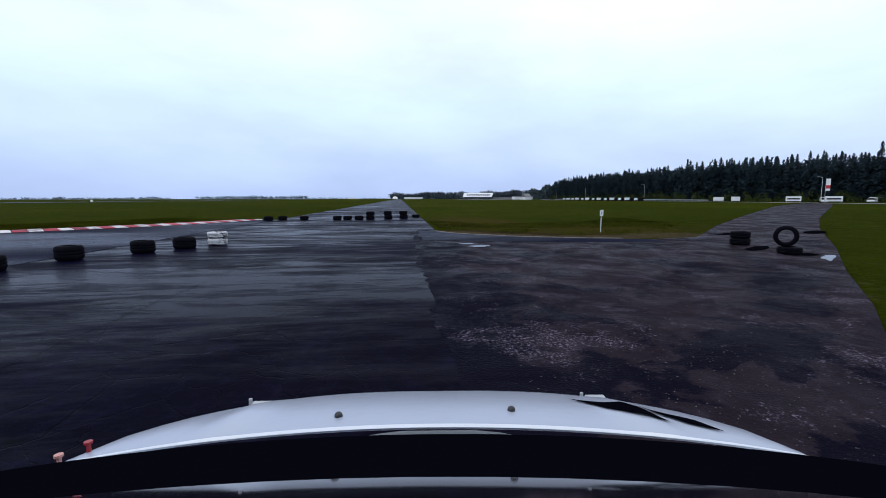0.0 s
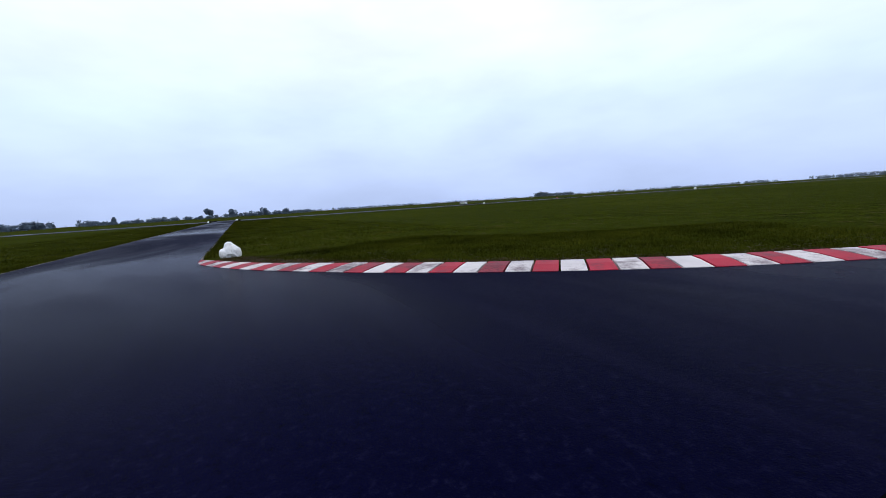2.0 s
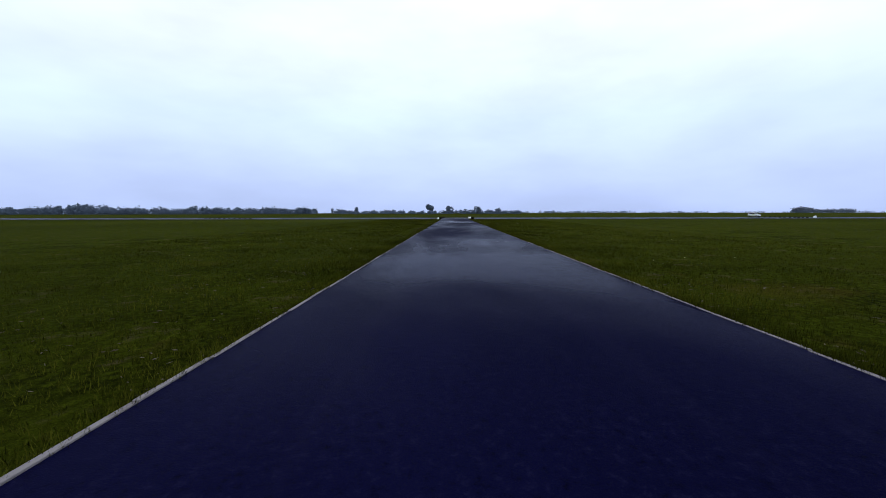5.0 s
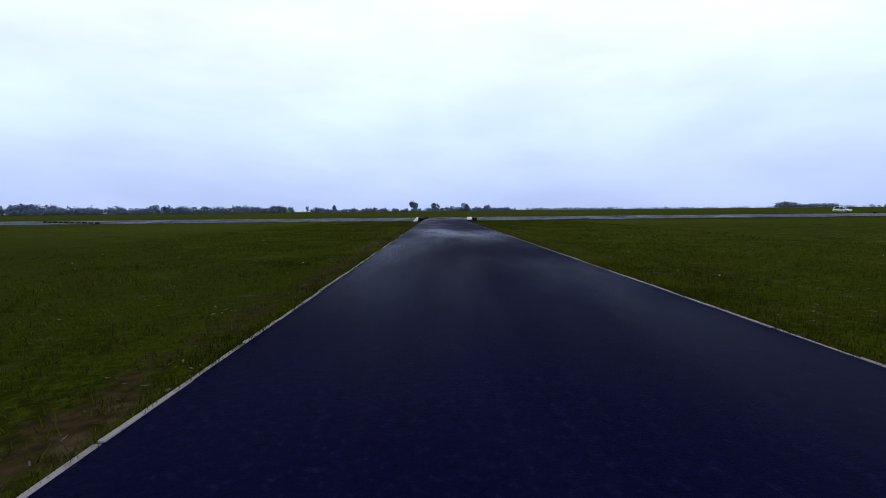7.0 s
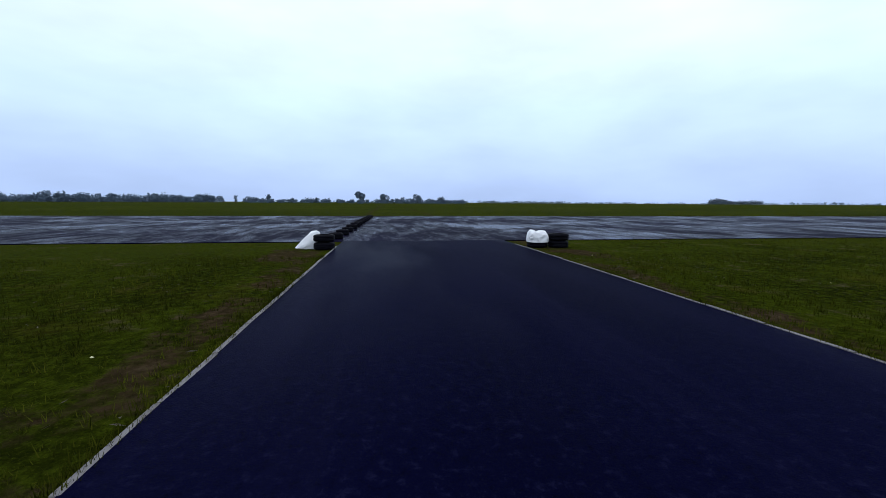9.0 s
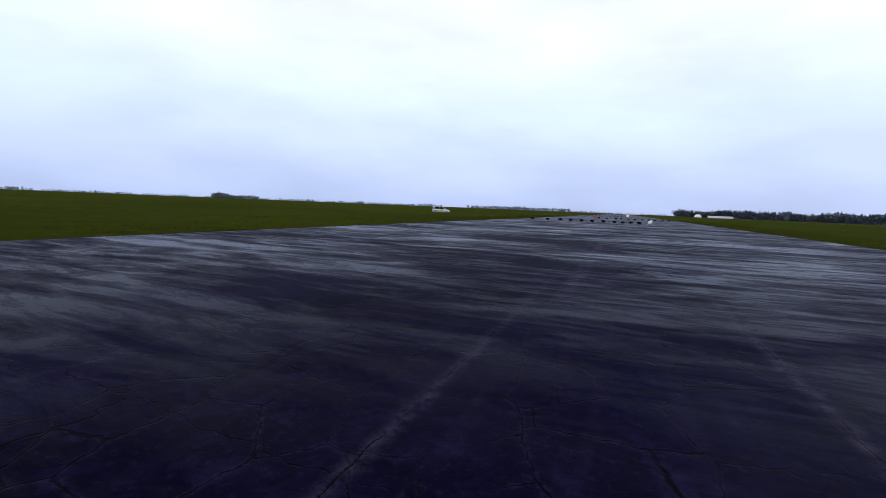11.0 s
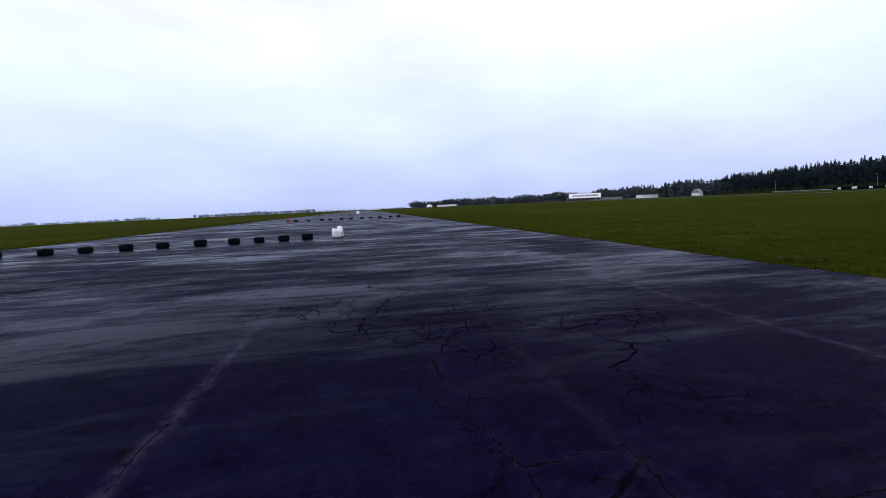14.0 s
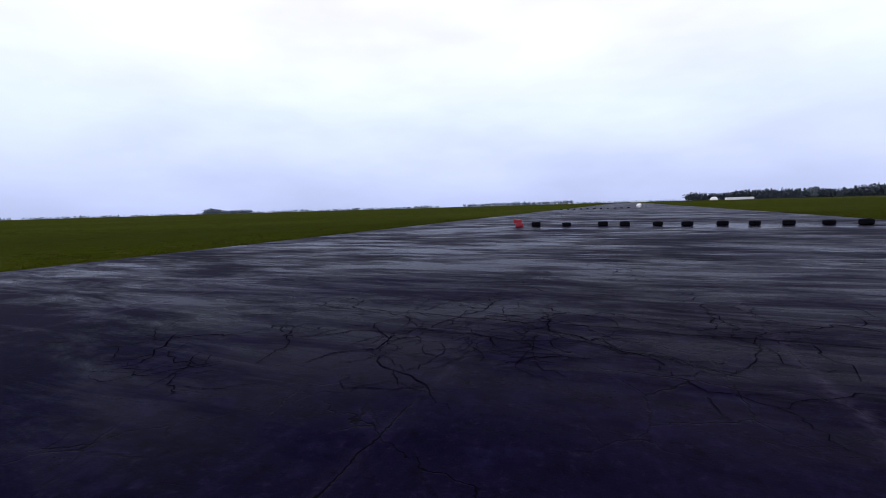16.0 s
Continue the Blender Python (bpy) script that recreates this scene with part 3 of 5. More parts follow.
tyre_row([(-124.0, 274.5), (-122.07, 274.3), (-119.94, 274.25), (-118.72, 274.0), (-116.97, 274.1), (-115.53, 273.7), (-113.84, 273.85), (-112.43, 273.7), (-111.03, 273.5), (-109.35, 273.7),
          (-108.12, 273.2)], "second tyre row on the runway", "black car tyre in a row across the runway", 1.55)
tyre_row([(-133.0 + 1.45 * i, 352 + 0.2 * i) for i in range(11)], "third tyre row on the runway", "black car tyre in a far row across the runway", 1.3)
tyre_row([(-106.4 - 2.05 * i, 131.75 + 0.085 * i) for i in range(12)], "tyres beyond the link road", "black car tyre in a line crossing the runway", 1.35)
tyre_row([(-119.0 + 1.3 * i, 69 + 1.9 * i) for i in range(10)], "tyres on the southern runway", "black car tyre in a far line on the runway", 1.3)

# the broken apron: an upright tyre on another, and a black block of tyres
for i in range(2):
    tyre(52.0, 131.2, 0.006 + i * 0.20, 0.86, "black car tyre in a stack of two on the apron", "tyre stack on the apron").scale = (0.86, 0.86, 1.0)
tyre(51.6, 129.1, 0.006, 0.86, "black car tyre lying flat under an upright tyre", "upright tyre marker")
up = tyre(51.6, 129.1, 0.0, 0.86, "black car tyre standing upright on another tyre", "upright tyre marker")
up.matrix_basis = pose(51.54, 129.17, 0.44, 90, 0, -40) @ pose(0, 0, -0.086) @ Matrix.Diagonal((0.86, 0.86, 0.86, 1))


# ---- plastic-covered tyre bales ----
def crumpled(name, x, y, sx, sy, sz, seed, label, material, square=0.0, lean=0.0, z=0.0, lobe=0.0, ear=0.0):
    """A plastic sheet drawn over something: taut flat facets between creases, gathered at the ground."""
    rnd = random.Random(int(seed * 100))
    bm = bmesh.new()

    def facets(cx, cy, ax, ay, az, count, power):
        vs = []
        for i in range(count):
            d = Vector((rnd.gauss(0, 1), rnd.gauss(0, 1), rnd.gauss(0, 1))).normalized()
            q = (abs(d.x) ** power + abs(d.y) ** power + abs(d.z) ** power) ** (1 / power)
            d = d / q * rnd.uniform(0.9, 1.06)
            zz = max(d.z, -0.55)
            vs.append(bm.verts.new((cx + (d.x + lean * max(zz, 0)) * ax, cy + d.y * ay, (zz + 0.55) * az)))
        for i in range(14):
            a = 6.283 * i / 14
            r = rnd.uniform(0.94, 1.12)
            vs.append(bm.verts.new((cx + math.cos(a) * ax * r, cy + math.sin(a) * ay * r, 0.0)))
        res = bmesh.ops.convex_hull(bm, input=vs)
        bmesh.ops.delete(bm, geom=[v for v in res["geom_interior"] if isinstance(v, bmesh.types.BMVert)], context="VERTS")

    facets(0, 0, sx, sy, sz, 60, 2 + 4 * square)
    if lobe:
        facets(-sx * 0.62, -sy * 0.25, sx * 0.62, sy * 0.7, sz * 0.62, 40, 2.4)
    if ear:
        facets(0, -sy * 0.5, sx * 0.7, sy * 0.46, sz + ear * 0.65, 34, 2.6)
    bmesh.ops.subdivide_edges(bm, edges=bm.edges[:], cuts=2, use_grid_fill=True)
    for v in bm.verts:
        p = v.co * 6.0 + Vector((seed, seed * 2, 0))
        w = noise.noise(p * 1.4) * 0.020 + (1 - abs(noise.noise(p * 2.6)) * 2) * 0.010
        v.co += v.normal * w
        v.co.z = max(v.co.z, 0.0)
    bmesh.ops.smooth_vert(bm, verts=bm.verts[:], factor=0.28, use_axis_x=True, use_axis_y=True, use_axis_z=True)
    for e in bm.edges:
        e.smooth = len(e.link_faces) < 2 or e.calc_face_angle(0) < 0.42
    ob = part(name, bm, material, smooth=True)
    ob.matrix_basis = pose(x, y, z, 0, 0, seed * 41.0)
    return tagged(ob, label, "plastic bag")


def along(v, steps):
    """Height along a line of (place, height) steps."""
    for (a, h), (b, g) in zip(steps, steps[1:]):
        if v <= b:
            return h + (g - h) * max(0.0, (v - a) / (b - a))
    return steps[-1][1]


def sack(x, y, rx, ry, square, rim, top, seed, label, z=0.0, bulge=0.06, slack=1.0):
    """A limp plastic sack: taut facets between creases, up a side wall to a wavy rim and over a sagging top."""
    rnd = random.Random(int(seed * 100))
    seg, low, high = 26, 6, 6
    bm = bmesh.new()
    rows = []
    for j in range(low + high):
        row = []
        for i in range(seg):
            free = 0 if j in (0, low + high - 1) else 1
            a = 2 * math.pi * (i + 0.5 * (j % 2) + free * rnd.uniform(-0.38, 0.38)) / seg
            c, s = math.cos(a), math.sin(a)
            r = (abs(c) ** square + abs(s) ** square) ** (-1 / square)
            if j < low:
                f = min(1.0, (j + free * rnd.uniform(-0.32, 0.32)) / (low - 1))
                q = r * (0.97 + bulge * math.sin(math.pi * (0.15 + 0.8 * f)) - 0.10 * max(0.0, (f - 0.6) / 0.4) ** 2)
                zz = rim(rx * q * c, ry * q * s) * f
            else:
                f = (j - low + 1 + free * rnd.uniform(-0.3, 0.3)) / high
                q = max(0.0, r * (0.87 + bulge * 0.156) * (1 - f))
                zz = top(rx * q * c, ry * q * s)
            q *= 1 + slack * free * rnd.uniform(-0.045, 0.045)
            zz += slack * free * rnd.uniform(-0.016, 0.016)
            row.append(bm.verts.new((rx * q * c, ry * q * s, max(zz, 0.0))))
        rows.append(row)
    for j, (u, v) in enumerate(zip(rows, rows[1:])):
        for i in range(seg):
            k = (i + 1) % seg
            if j % 2 == 0:
                bm.faces.new((u[i], u[k], v[i]))
                bm.faces.new((u[k], v[k], v[i]))
            else:
                bm.faces.new((u[i], u[k], v[k]))
                bm.faces.new((u[i], v[k], v[i]))
    bmesh.ops.remove_doubles(bm, verts=bm.verts[:], dist=0.002)
    bmesh.ops.subdivide_edges(bm, edges=bm.edges[:], cuts=2, use_grid_fill=True)
    bm.normal_update()
    for v in bm.verts:
        p = v.co * 9.0 + Vector((seed, seed, seed))
        v.co += v.normal * (0.007 * noise.noise(p) + 0.004 * noise.noise(p * 2.3))
    bmesh.ops.smooth_vert(bm, verts=[v for v in bm.verts if v.co.z > 0.01], factor=0.34, use_axis_x=True, use_axis_y=True, use_axis_z=True)
    bm.normal_update()
    for e in bm.edges:
        e.smooth = len(e.link_faces) < 2 or e.calc_face_angle(0) < 0.36
    ob = part("plastic_bag", bm, BAG, smooth=True)
    ob.matrix_basis = pose(x, y, z)
    return tagged(ob, label, "plastic bag")


DRAPE = [(-0.45, 0.05), (-0.30, 0.14), (-0.10, 0.36), (0.06, 0.52), (0.20, 0.55), (0.40, 0.44)]
HEAP = [(-0.34, 0.32), (-0.22, 0.40), (-0.06, 0.33), (0.10, 0.36), (0.22, 0.37), (0.34, 0.28)]


def crumpled_bag(x, y, z, lobes, seed, label, crease=1.0, hollows=()):
    """A soft bag round its filling: rounded lobes grown together, pinched into ridges and fine creases."""
    bm = bmesh.new()
    bmesh.ops.create_icosphere(bm, subdivisions=6, radius=1.0)
    way = np.array([v.co for v in bm.verts])
    middle = np.array((0.0, 0.0, 0.17))

    def field(p):
        f = [np.sum(np.abs((p - c) / a) ** n, axis=1) ** (1 / n) - 1 for c, a, n in lobes]
        return -np.log(np.sum(np.exp(-14 * np.array(f)), axis=0)) / 14

    near, far = np.zeros(len(way)), np.zeros(len(way))
    for r in np.linspace(0.02, 0.8, 60):
        near = np.where(field(middle + way * r) < 0, r, near)
    far = near + 0.0135
    for _ in range(8):
        half = (near + far) / 2
        inside = field(middle + way * half[:, None]) < 0
        near, far = np.where(inside, half, near), np.where(inside, far, half)
    for v, d, r in zip(bm.verts, way, near):
        v.co = middle + d * r
    bm.normal_update()
    moved = []
    for v in bm.verts:
        p = v.co
        bend = Vector((noise.noise(p * 6 + Vector((seed, 0, 0))), noise.noise(p * 6 + Vector((0, seed, 3))), noise.noise(p * 6 + Vector((7, 0, seed))))) * 0.06
        q = Vector(((p.x + bend.x) * 1.2, (p.y + bend.y) * 1.2, (p.z + bend.z) * 0.75)) + Vector((seed, seed * 0.7, 0))
        fold = abs(noise.noise(q * 5.2))
        crumple = abs(noise.noise(q * 10.5 + Vector((4, 1, 8))))
        fine = abs(noise.noise(q * 23.0 + Vector((1, 6, 2))))
        w = 0.012 - 0.050 * fold - 0.014 * crumple + 0.011 * max(0.0, 1 - fold / 0.07) + 0.007 * max(0.0, 1 - crumple / 0.10) + 0.003 * max(0.0, 1 - fine / 0.16)
        for centre, reach, deep in hollows:
            w -= deep * math.exp(-((p - Vector(centre)).length / reach) ** 2)
        moved.append(v.normal * w * crease)
    for v, m in zip(bm.verts, moved):
        v.co += m
        if v.co.z < 0:
            v.co.z = 0.0
    bm.normal_update()
    bag = part("plastic_bag", bm, BAG, smooth=True)
    bag.matrix_basis = pose(x, y, z)
    return tagged(bag, label, "plastic bag")


crumpled_bag(17.3, 136.2, -0.03, (((0.0, 0.02, 0.20), (0.26, 0.25, 0.25), 2.2), ((-0.02, -0.02, 0.34), (0.16, 0.14, 0.19), 2.6), ((0.03, -0.19, 0.13), (0.20, 0.15, 0.18), 2.6), ((0.02, 0.18, 0.14), (0.22, 0.18, 0.20), 2.4)),
             7.6, "white crumpled plastic sack lying on the grass by the kerb")
RUN_BAG = crumpled_bag(-114.62, 228.06, 0.0, (((0.0, 0.0, 0.19), (0.29, 0.26, 0.23), 5.0), ((0.13, 0.0, 0.37), (0.14, 0.17, 0.20), 3.4), ((-0.19, 0.0, 0.36), (0.10, 0.15, 0.10), 2.6)),
                       2.3, "white plastic sack over a tyre stack at the row's end", 0.85, (((-0.12, -0.08, 0.44), 0.07, 0.09), ((0.03, -0.10, 0.46), 0.07, 0.05)))


def print_on(bag, colour, s, t, turn, w, h, slant, label):
    """A printed mark that follows the sack's folds: faces of a small grid dropped onto its side."""
    inv = bag.matrix_basis.inverted()
    d = (inv.to_3x3() @ Vector((math.sin(radians(turn)), math.cos(radians(turn)), 0))).normalized()
    side = Vector((-d.y, d.x, 0))
    tree = BVHTree.FromPolygons([v.co for v in bag.data.vertices], [p.vertices for p in bag.data.polygons])
    vs, fs, n = [], [], 14
    for i in range(n + 1):
        for j in range(n + 1):
            a, b = s + w * (i / n - 0.5) - slant * h * (j / n - 0.5), t + h * (j / n - 0.5) - 0.25 * w * (i / n - 0.5)
            hit = tree.ray_cast(side * a + Vector((0, 0, b)) - d * 2, d)[0]
            vs.append((hit or side * a + Vector((0, 0, b))) - d * 0.009)
    for i in range(n):
        for j in range(n):
            q = i * (n + 1) + j
            fs.append((q, q + n + 1, q + n + 2, q + 1))
    return raw("printed_mark", vs, fs, colour, bag, label, True)


PRINT_RED = plain("red_print", (0.5, 0.03, 0.04), rough=0.5)
print_on(RUN_BAG, PRINT_RED, -0.10, 0.22, -35, 0.10, 0.12, 0.5, "red print")
print_on(RUN_BAG, DARK, -0.19, 0.225, -35, 0.05, 0.12, 0.2, "dark print")
sack(-103.35, 131.22, 0.36, 0.40, 2.2, lambda x, y: 0.62 * along(y, DRAPE), lambda x, y: along(y, DRAPE) * (1 - 1.2 * x * x), 3.7, "white plastic sheet thrown over a tyre at the road's end", -0.03, 0.1)
for i in range(2):
    tyre(-102.85, 131.72, -0.02 + i * 0.24, 1.02, "black tyre beside the white plastic sheet", "tyres at the link road's end")
sack(-102.9, 138.45, 0.33, 0.33, 3.0, lambda x, y: 0.85 * along(y, HEAP), lambda x, y: along(y, HEAP) * (1 - 1.0 * x * x), 5.2, "white plastic sheet over a tyre on the grass corner", 0.15, 0.04)
tyre(-102.9, 138.45, -0.02, 1.08, "black tyre under a white plastic sheet", "tyres at the link road's end")
for i in range(2):
    tyre(-102.8, 139.12, -0.02 + i * 0.23, 1.08, "black tyre in a stack of two on the grass", "tyres at the link road's end")
crumpled("plastic_bag", -116.2, 361, 0.6, 0.5, 0.62, 6.1, "white plastic sack at the third row's end", BAG, 0.6)


# ---- kerbs ----
def kerb(points, name, label, side, width, block, first):
    base = empty(name)
    tagged(base, label, "kerb", kind="structure")
    line = smooth_line(points, block)
    n = len(line)
    for i in range(n - 1):
        quad = []
        for (x, y), j in ((line[i], i), (line[i + 1], i + 1)):
            a, b = line[max(j - 1, 0)], line[min(j + 1, n - 1)]
            d = Vector((b[0] - a[0], b[1] - a[1])).normalized()
            w = width * min(1.0, 0.05 + j * 0.19, 0.38 + j * 0.045, 0.25 + (n - 1 - j) * 0.2)
            quad.append(((x, y), (x - d.y * w * side, y + d.x * w * side), d))
        (a, b, d1), (c, e, d2) = quad
        gap = 0.042
        def at(p, q, s, z):
            return (p[0] + (q[0] - p[0]) * s, p[1] + (q[1] - p[1]) * s, z)
        lo, hi = 0.014, 0.075 + random.uniform(-0.006, 0.006)
        v = [at(a, c, gap, lo), at(a, c, 1 - gap, lo), at(b, e, 1 - gap, hi), at(b, e, gap, hi)]
        mid = [at(v[0], v[3], 0.55, 0), at(v[1], v[2], 0.55, 0)]
        m1, m2 = (mid[0][0], mid[0][1], hi * 0.86), (mid[1][0], mid[1][1], hi * 0.86)
        low = [(p[0], p[1], -0.06) for p in v]
        verts = [v[0], v[1], m2, v[2], v[3], m1, *low]
        faces = [(0, 1, 2, 5), (5, 2, 3, 4), (0, 6, 7, 1), (4, 3, 8, 9), (0, 5, 4, 9, 6), (1, 7, 8, 3, 2)]
        if side < 0:
            faces = [f[::-1] for f in faces]
        raw("kerb_block", verts, faces, (RED, WHITE)[(i + first) % 2], base)
    return base


kerb(KERB_IN, "kerb_north", "red and white painted concrete kerb round the corner", 1, 1.0, 0.52, 0)
kerb(list(reversed(KERB_SOUTH)), "kerb_south", "red and white painted concrete kerb on the inside", 1, 0.8, 0.52, 1)


# ---- edging, joints, soil and paint ----
def edging(name, label, points, width=0.055, length=1.0):
    """A line of flush concrete edge stones, each its own piece."""
    base = tagged(empty(name), label, "edging", kind="structure")
    line = smooth_line(points, length)
    me = None
    for i, (a, b) in enumerate(zip(line, line[1:])):
        if me is None:
            bm = bmesh.new()
            box(bm, 0, 0, 0, length - 0.015, width, 0.12, 0.008)
            ob = part("edge_stone", bm, EDGE, base)
            me = ob.data
        else:
            ob = new("edge_stone", me)
            ob.parent = base
        ang = math.degrees(math.atan2(b[1] - a[1], b[0] - a[0]))
        ob.matrix_basis = pose((a[0] + b[0]) / 2 + random.uniform(-0.006, 0.006), (a[1] + b[1]) / 2 + random.uniform(-0.012, 0.012), -0.05 + random.uniform(-0.006, 0.008),
                               random.uniform(-1, 1), random.uniform(-0.4, 0.4), ang + random.uniform(-0.5, 0.5))
    return base


edging("edging_north", "weathered concrete edge stones along the link road", [(18.2, link(18.2, NORTH) + 0.02), (-40, link(-40, NORTH) + 0.02), (-104.2, link(-104.2, NORTH) + 0.02)])
edging("edging_south", "weathered concrete edge stones along the link road", [(15.4, link(15.4, SOUTH) - 0.02), (-40, link(-40, SOUTH) - 0.02), (-104.2, link(-104.2, SOUTH) - 0.02)])
APRON_EDGE = [(43.35, 138.0), (44.0, 136.65), (45.0, 135.65), (46.1, 134.85), (47.3, 134.25), (48.8, 133.75), (50.5, 133.25)]
edging("edging_apron", "pale concrete edge stones round the apron's grass corner", APRON_EDGE, 0.14)


def crack(name, points, width, z, material, label, jag=0.05, parent_kind="joint"):
    line = smooth_line(points, 0.35)
    line = [(x + random.uniform(-jag, jag), y + random.uniform(-jag, jag)) for x, y in line]
    vs, fs = ribbon(line, width, z)
    vs = [(x + random.uniform(-0.3, 0.3) * width, y + random.uniform(-0.3, 0.3) * width, zz) for x, y, zz in vs]
    return tagged(raw(name, vs, fs, material), label, parent_kind, kind="structure")


def blotch(name, x, y, rx, ry, z, material, label, category, seed, turn=0.0, rough=0.35):
    """A thin irregular sheet, for soil, puddles and worn patches."""
    n = 48
    pts = []
    for i in range(n):
        a = 2 * math.pi * i / n
        r = 1 + rough * noise.noise(Vector((math.cos(a) * 1.6 + seed * 9, math.sin(a) * 1.6, seed))) + 0.5 * rough * noise.noise(Vector((math.cos(a) * 5 + seed, math.sin(a) * 5, seed * 2)))
        pts.append((rx * r * math.cos(a), ry * r * math.sin(a)))
    c, s = math.cos(radians(turn)), math.sin(radians(turn))
    vs = [(x, y, z)] + [(x + c * u - s * v, y + s * u + c * v, z) for u, v in pts]
    fs = [(0, i + 1, (i + 1) % n + 1) for i in range(n)]
    return tagged(raw(name, vs, fs, material), label, category, kind="structure")


# transverse and lengthwise joints of the runway's paving
for y, x0, x1 in ((198.5, -130, -105.4), (227.35, -113, -105.4), (251.5, -133, -106), (168, -133, -106), (290, -133, -106)):
    crack("joint_across", [(x0, y + 0.1), ((x0 + x1) / 2, y - 0.1), (x1, y)], 0.014, 0.004, TAR, "dark open joint across the runway", 0.05)


def speckled(name, x0, x1, y0, y1, count, seed, label):
    """Paint flaked to many small islands."""
    rnd = random.Random(seed)
    vs, fs = [], []
    for _ in range(count):
        cx, cy = rnd.uniform(x0, x1), rnd.uniform(y0, y1)
        if noise.noise(Vector((cx * 2.2, cy * 1.1, seed))) < -0.12:
            continue
        r = rnd.uniform(0.002, 0.0055)
        k = len(vs)
        m = rnd.randint(5, 7)
        for j in range(m):
            a = 2 * math.pi * j / m
            q = r * rnd.uniform(0.5, 1.3)
            vs.append((cx + q * math.cos(a), cy + 1.3 * q * math.sin(a), 0.0055))
        fs.append(tuple(range(k, k + m)))
    return tagged(raw(name, vs, fs, FAINT), label, "road marking", kind="stuff")


speckled("flaked_marking", -115.3, -114.87, 196.4, 203.0, 9000, 3, "flaked remains of a white marking on the runway")
speckled("flaked_marking", -114.8, -114.44, 185.9, 188.8, 4500, 5, "flaked remains of a white marking on the runway")
speckled("flaked_marking", -119.65, -119.32, 162.0, 177.5, 8000, 4, "flaked remains of a white marking on the runway")
vs, fs = ribbon([(-133.7 + 0.5 * i, 182.4 + random.uniform(-0.02, 0.02)) for i in range(19)], 0.12, 0.005)
tagged(raw("painted_line", vs, fs, LINE), "thin worn white line painted across the runway", "road marking", kind="structure")
vs, fs = [], []
rnd = random.Random(19)
for i in range(1600):
    if rnd.random() < 0.7 and noise.noise(Vector((i * 0.006, 4, 2))) > -0.2:
        x0, y0, w0, l0, n0 = 36.2 + rnd.gauss(0, 0.016), 133.3 + 0.0095 * i, rnd.uniform(0.003, 0.011), rnd.uniform(0.008, 0.035), len(vs)
        vs += [(x0 - w0, y0, 0.005), (x0 + 0.6 * w0, y0 + 0.004, 0.005), (x0 + w0, y0 + l0, 0.005), (x0 - 0.5 * w0, y0 + l0 * 0.8, 0.005)]
        fs.append((n0, n0 + 1, n0 + 2, n0 + 3))
tagged(raw("painted_line", vs, fs, FADED), "thin worn white line on the old strip", "road marking", kind="structure")
crack("joint_along", [(33.62, 92), (33.64, 120), (33.62, 149)], 0.045, 0.0085, TAR, "dark tar seam between new and old asphalt", 0.012)
# the strip's edge is broken down into the apron
rnd = random.Random(8)
edge = [(y * 0.25, 0.16 + 0.30 * max(0.0, noise.noise(Vector((y * 0.11, 3, 1))) + 0.35) + 0.10 * rnd.random()) for y in range(400, 552)]
vs = [(42.6 - w, y, 0.004) for y, w in edge] + [(42.75, y, 0.004) for y, w in edge]
tagged(raw("broken_edge", vs, [(i, len(edge) + i, len(edge) + i + 1, i + 1) for i in range(len(edge) - 1)], APRON), "ragged broken edge of the strip beside the apron", "asphalt", kind="structure")
crack("joint_along", [(38.6, 118), (38.5, 135), (38.6, 150), (38.6, 190)], 0.007, 0.005, TAR, "dark paving joint along the old strip", 0.03)

CRACK = Mat("open_crack", rough=0.95, spec=0.0).colour((0.0035, 0.0032, 0.0065)).m


# crack networks in the runway's old asphalt
def crack_network(cx, cy, rx, ry, walkers, seed):
    """Jagged branching cracks round one worn spot."""
    rnd = random.Random(seed)
    dark = ([], [])

    def strip(line, width, out, z):
        vs, fs = out
        k, n = len(vs), len(line)
        for i, (x, y) in enumerate(line):
            (ax, ay), (bx, by) = line[max(i - 1, 0)], line[min(i + 1, n - 1)]
            d = Vector((bx - ax, by - ay)).normalized()
            w = width * (0.35 + 0.65 * math.sin(math.pi * (i + 0.5) / n)) * rnd.uniform(0.45, 1.4)
            vs += [(x + d.y * w, y - d.x * w, z), (x - d.y * w, y + d.x * w, z)]
        fs += [(k + 2 * i + 1, k + 2 * i, k + 2 * i + 2, k + 2 * i + 3) for i in range(n - 1)]

    def walk_on(x, y, a, steps, width, depth):
        line = [(x, y)]
        bend = rnd.uniform(-0.03, 0.03)
        for _ in range(steps):
            a += rnd.gauss(0, 0.26) + bend
            s = rnd.uniform(0.03, 0.11)
            kick = rnd.choice((-0.9, 0.9)) if rnd.random() < 0.24 else 0
            x, y = x + s * math.cos(a + kick), y + s * math.sin(a + kick)
            line.append((x, y))
            if depth < 2 and rnd.random() < 0.12:
                walk_on(x, y, a + rnd.choice((-1, 1)) * rnd.uniform(0.7, 1.5), rnd.randint(5, 16), width * 0.75, depth + 1)
        strip(line, width, dark, 0.0045)

    for _ in range(walkers):
        x, y = cx + rnd.uniform(-1, 1) * rx, cy + rnd.uniform(-1, 1) * ry
        a = rnd.choice((0, math.pi, math.pi / 2, -math.pi / 2)) + rnd.gauss(0, 0.35)
        walk_on(x, y, a, rnd.randint(10, 30), rnd.uniform(0.005, 0.0115), 0)
    tagged(raw("crack_network", *dark, CRACK), "jagged dark cracks in the old runway asphalt", "cracks", kind="stuff")


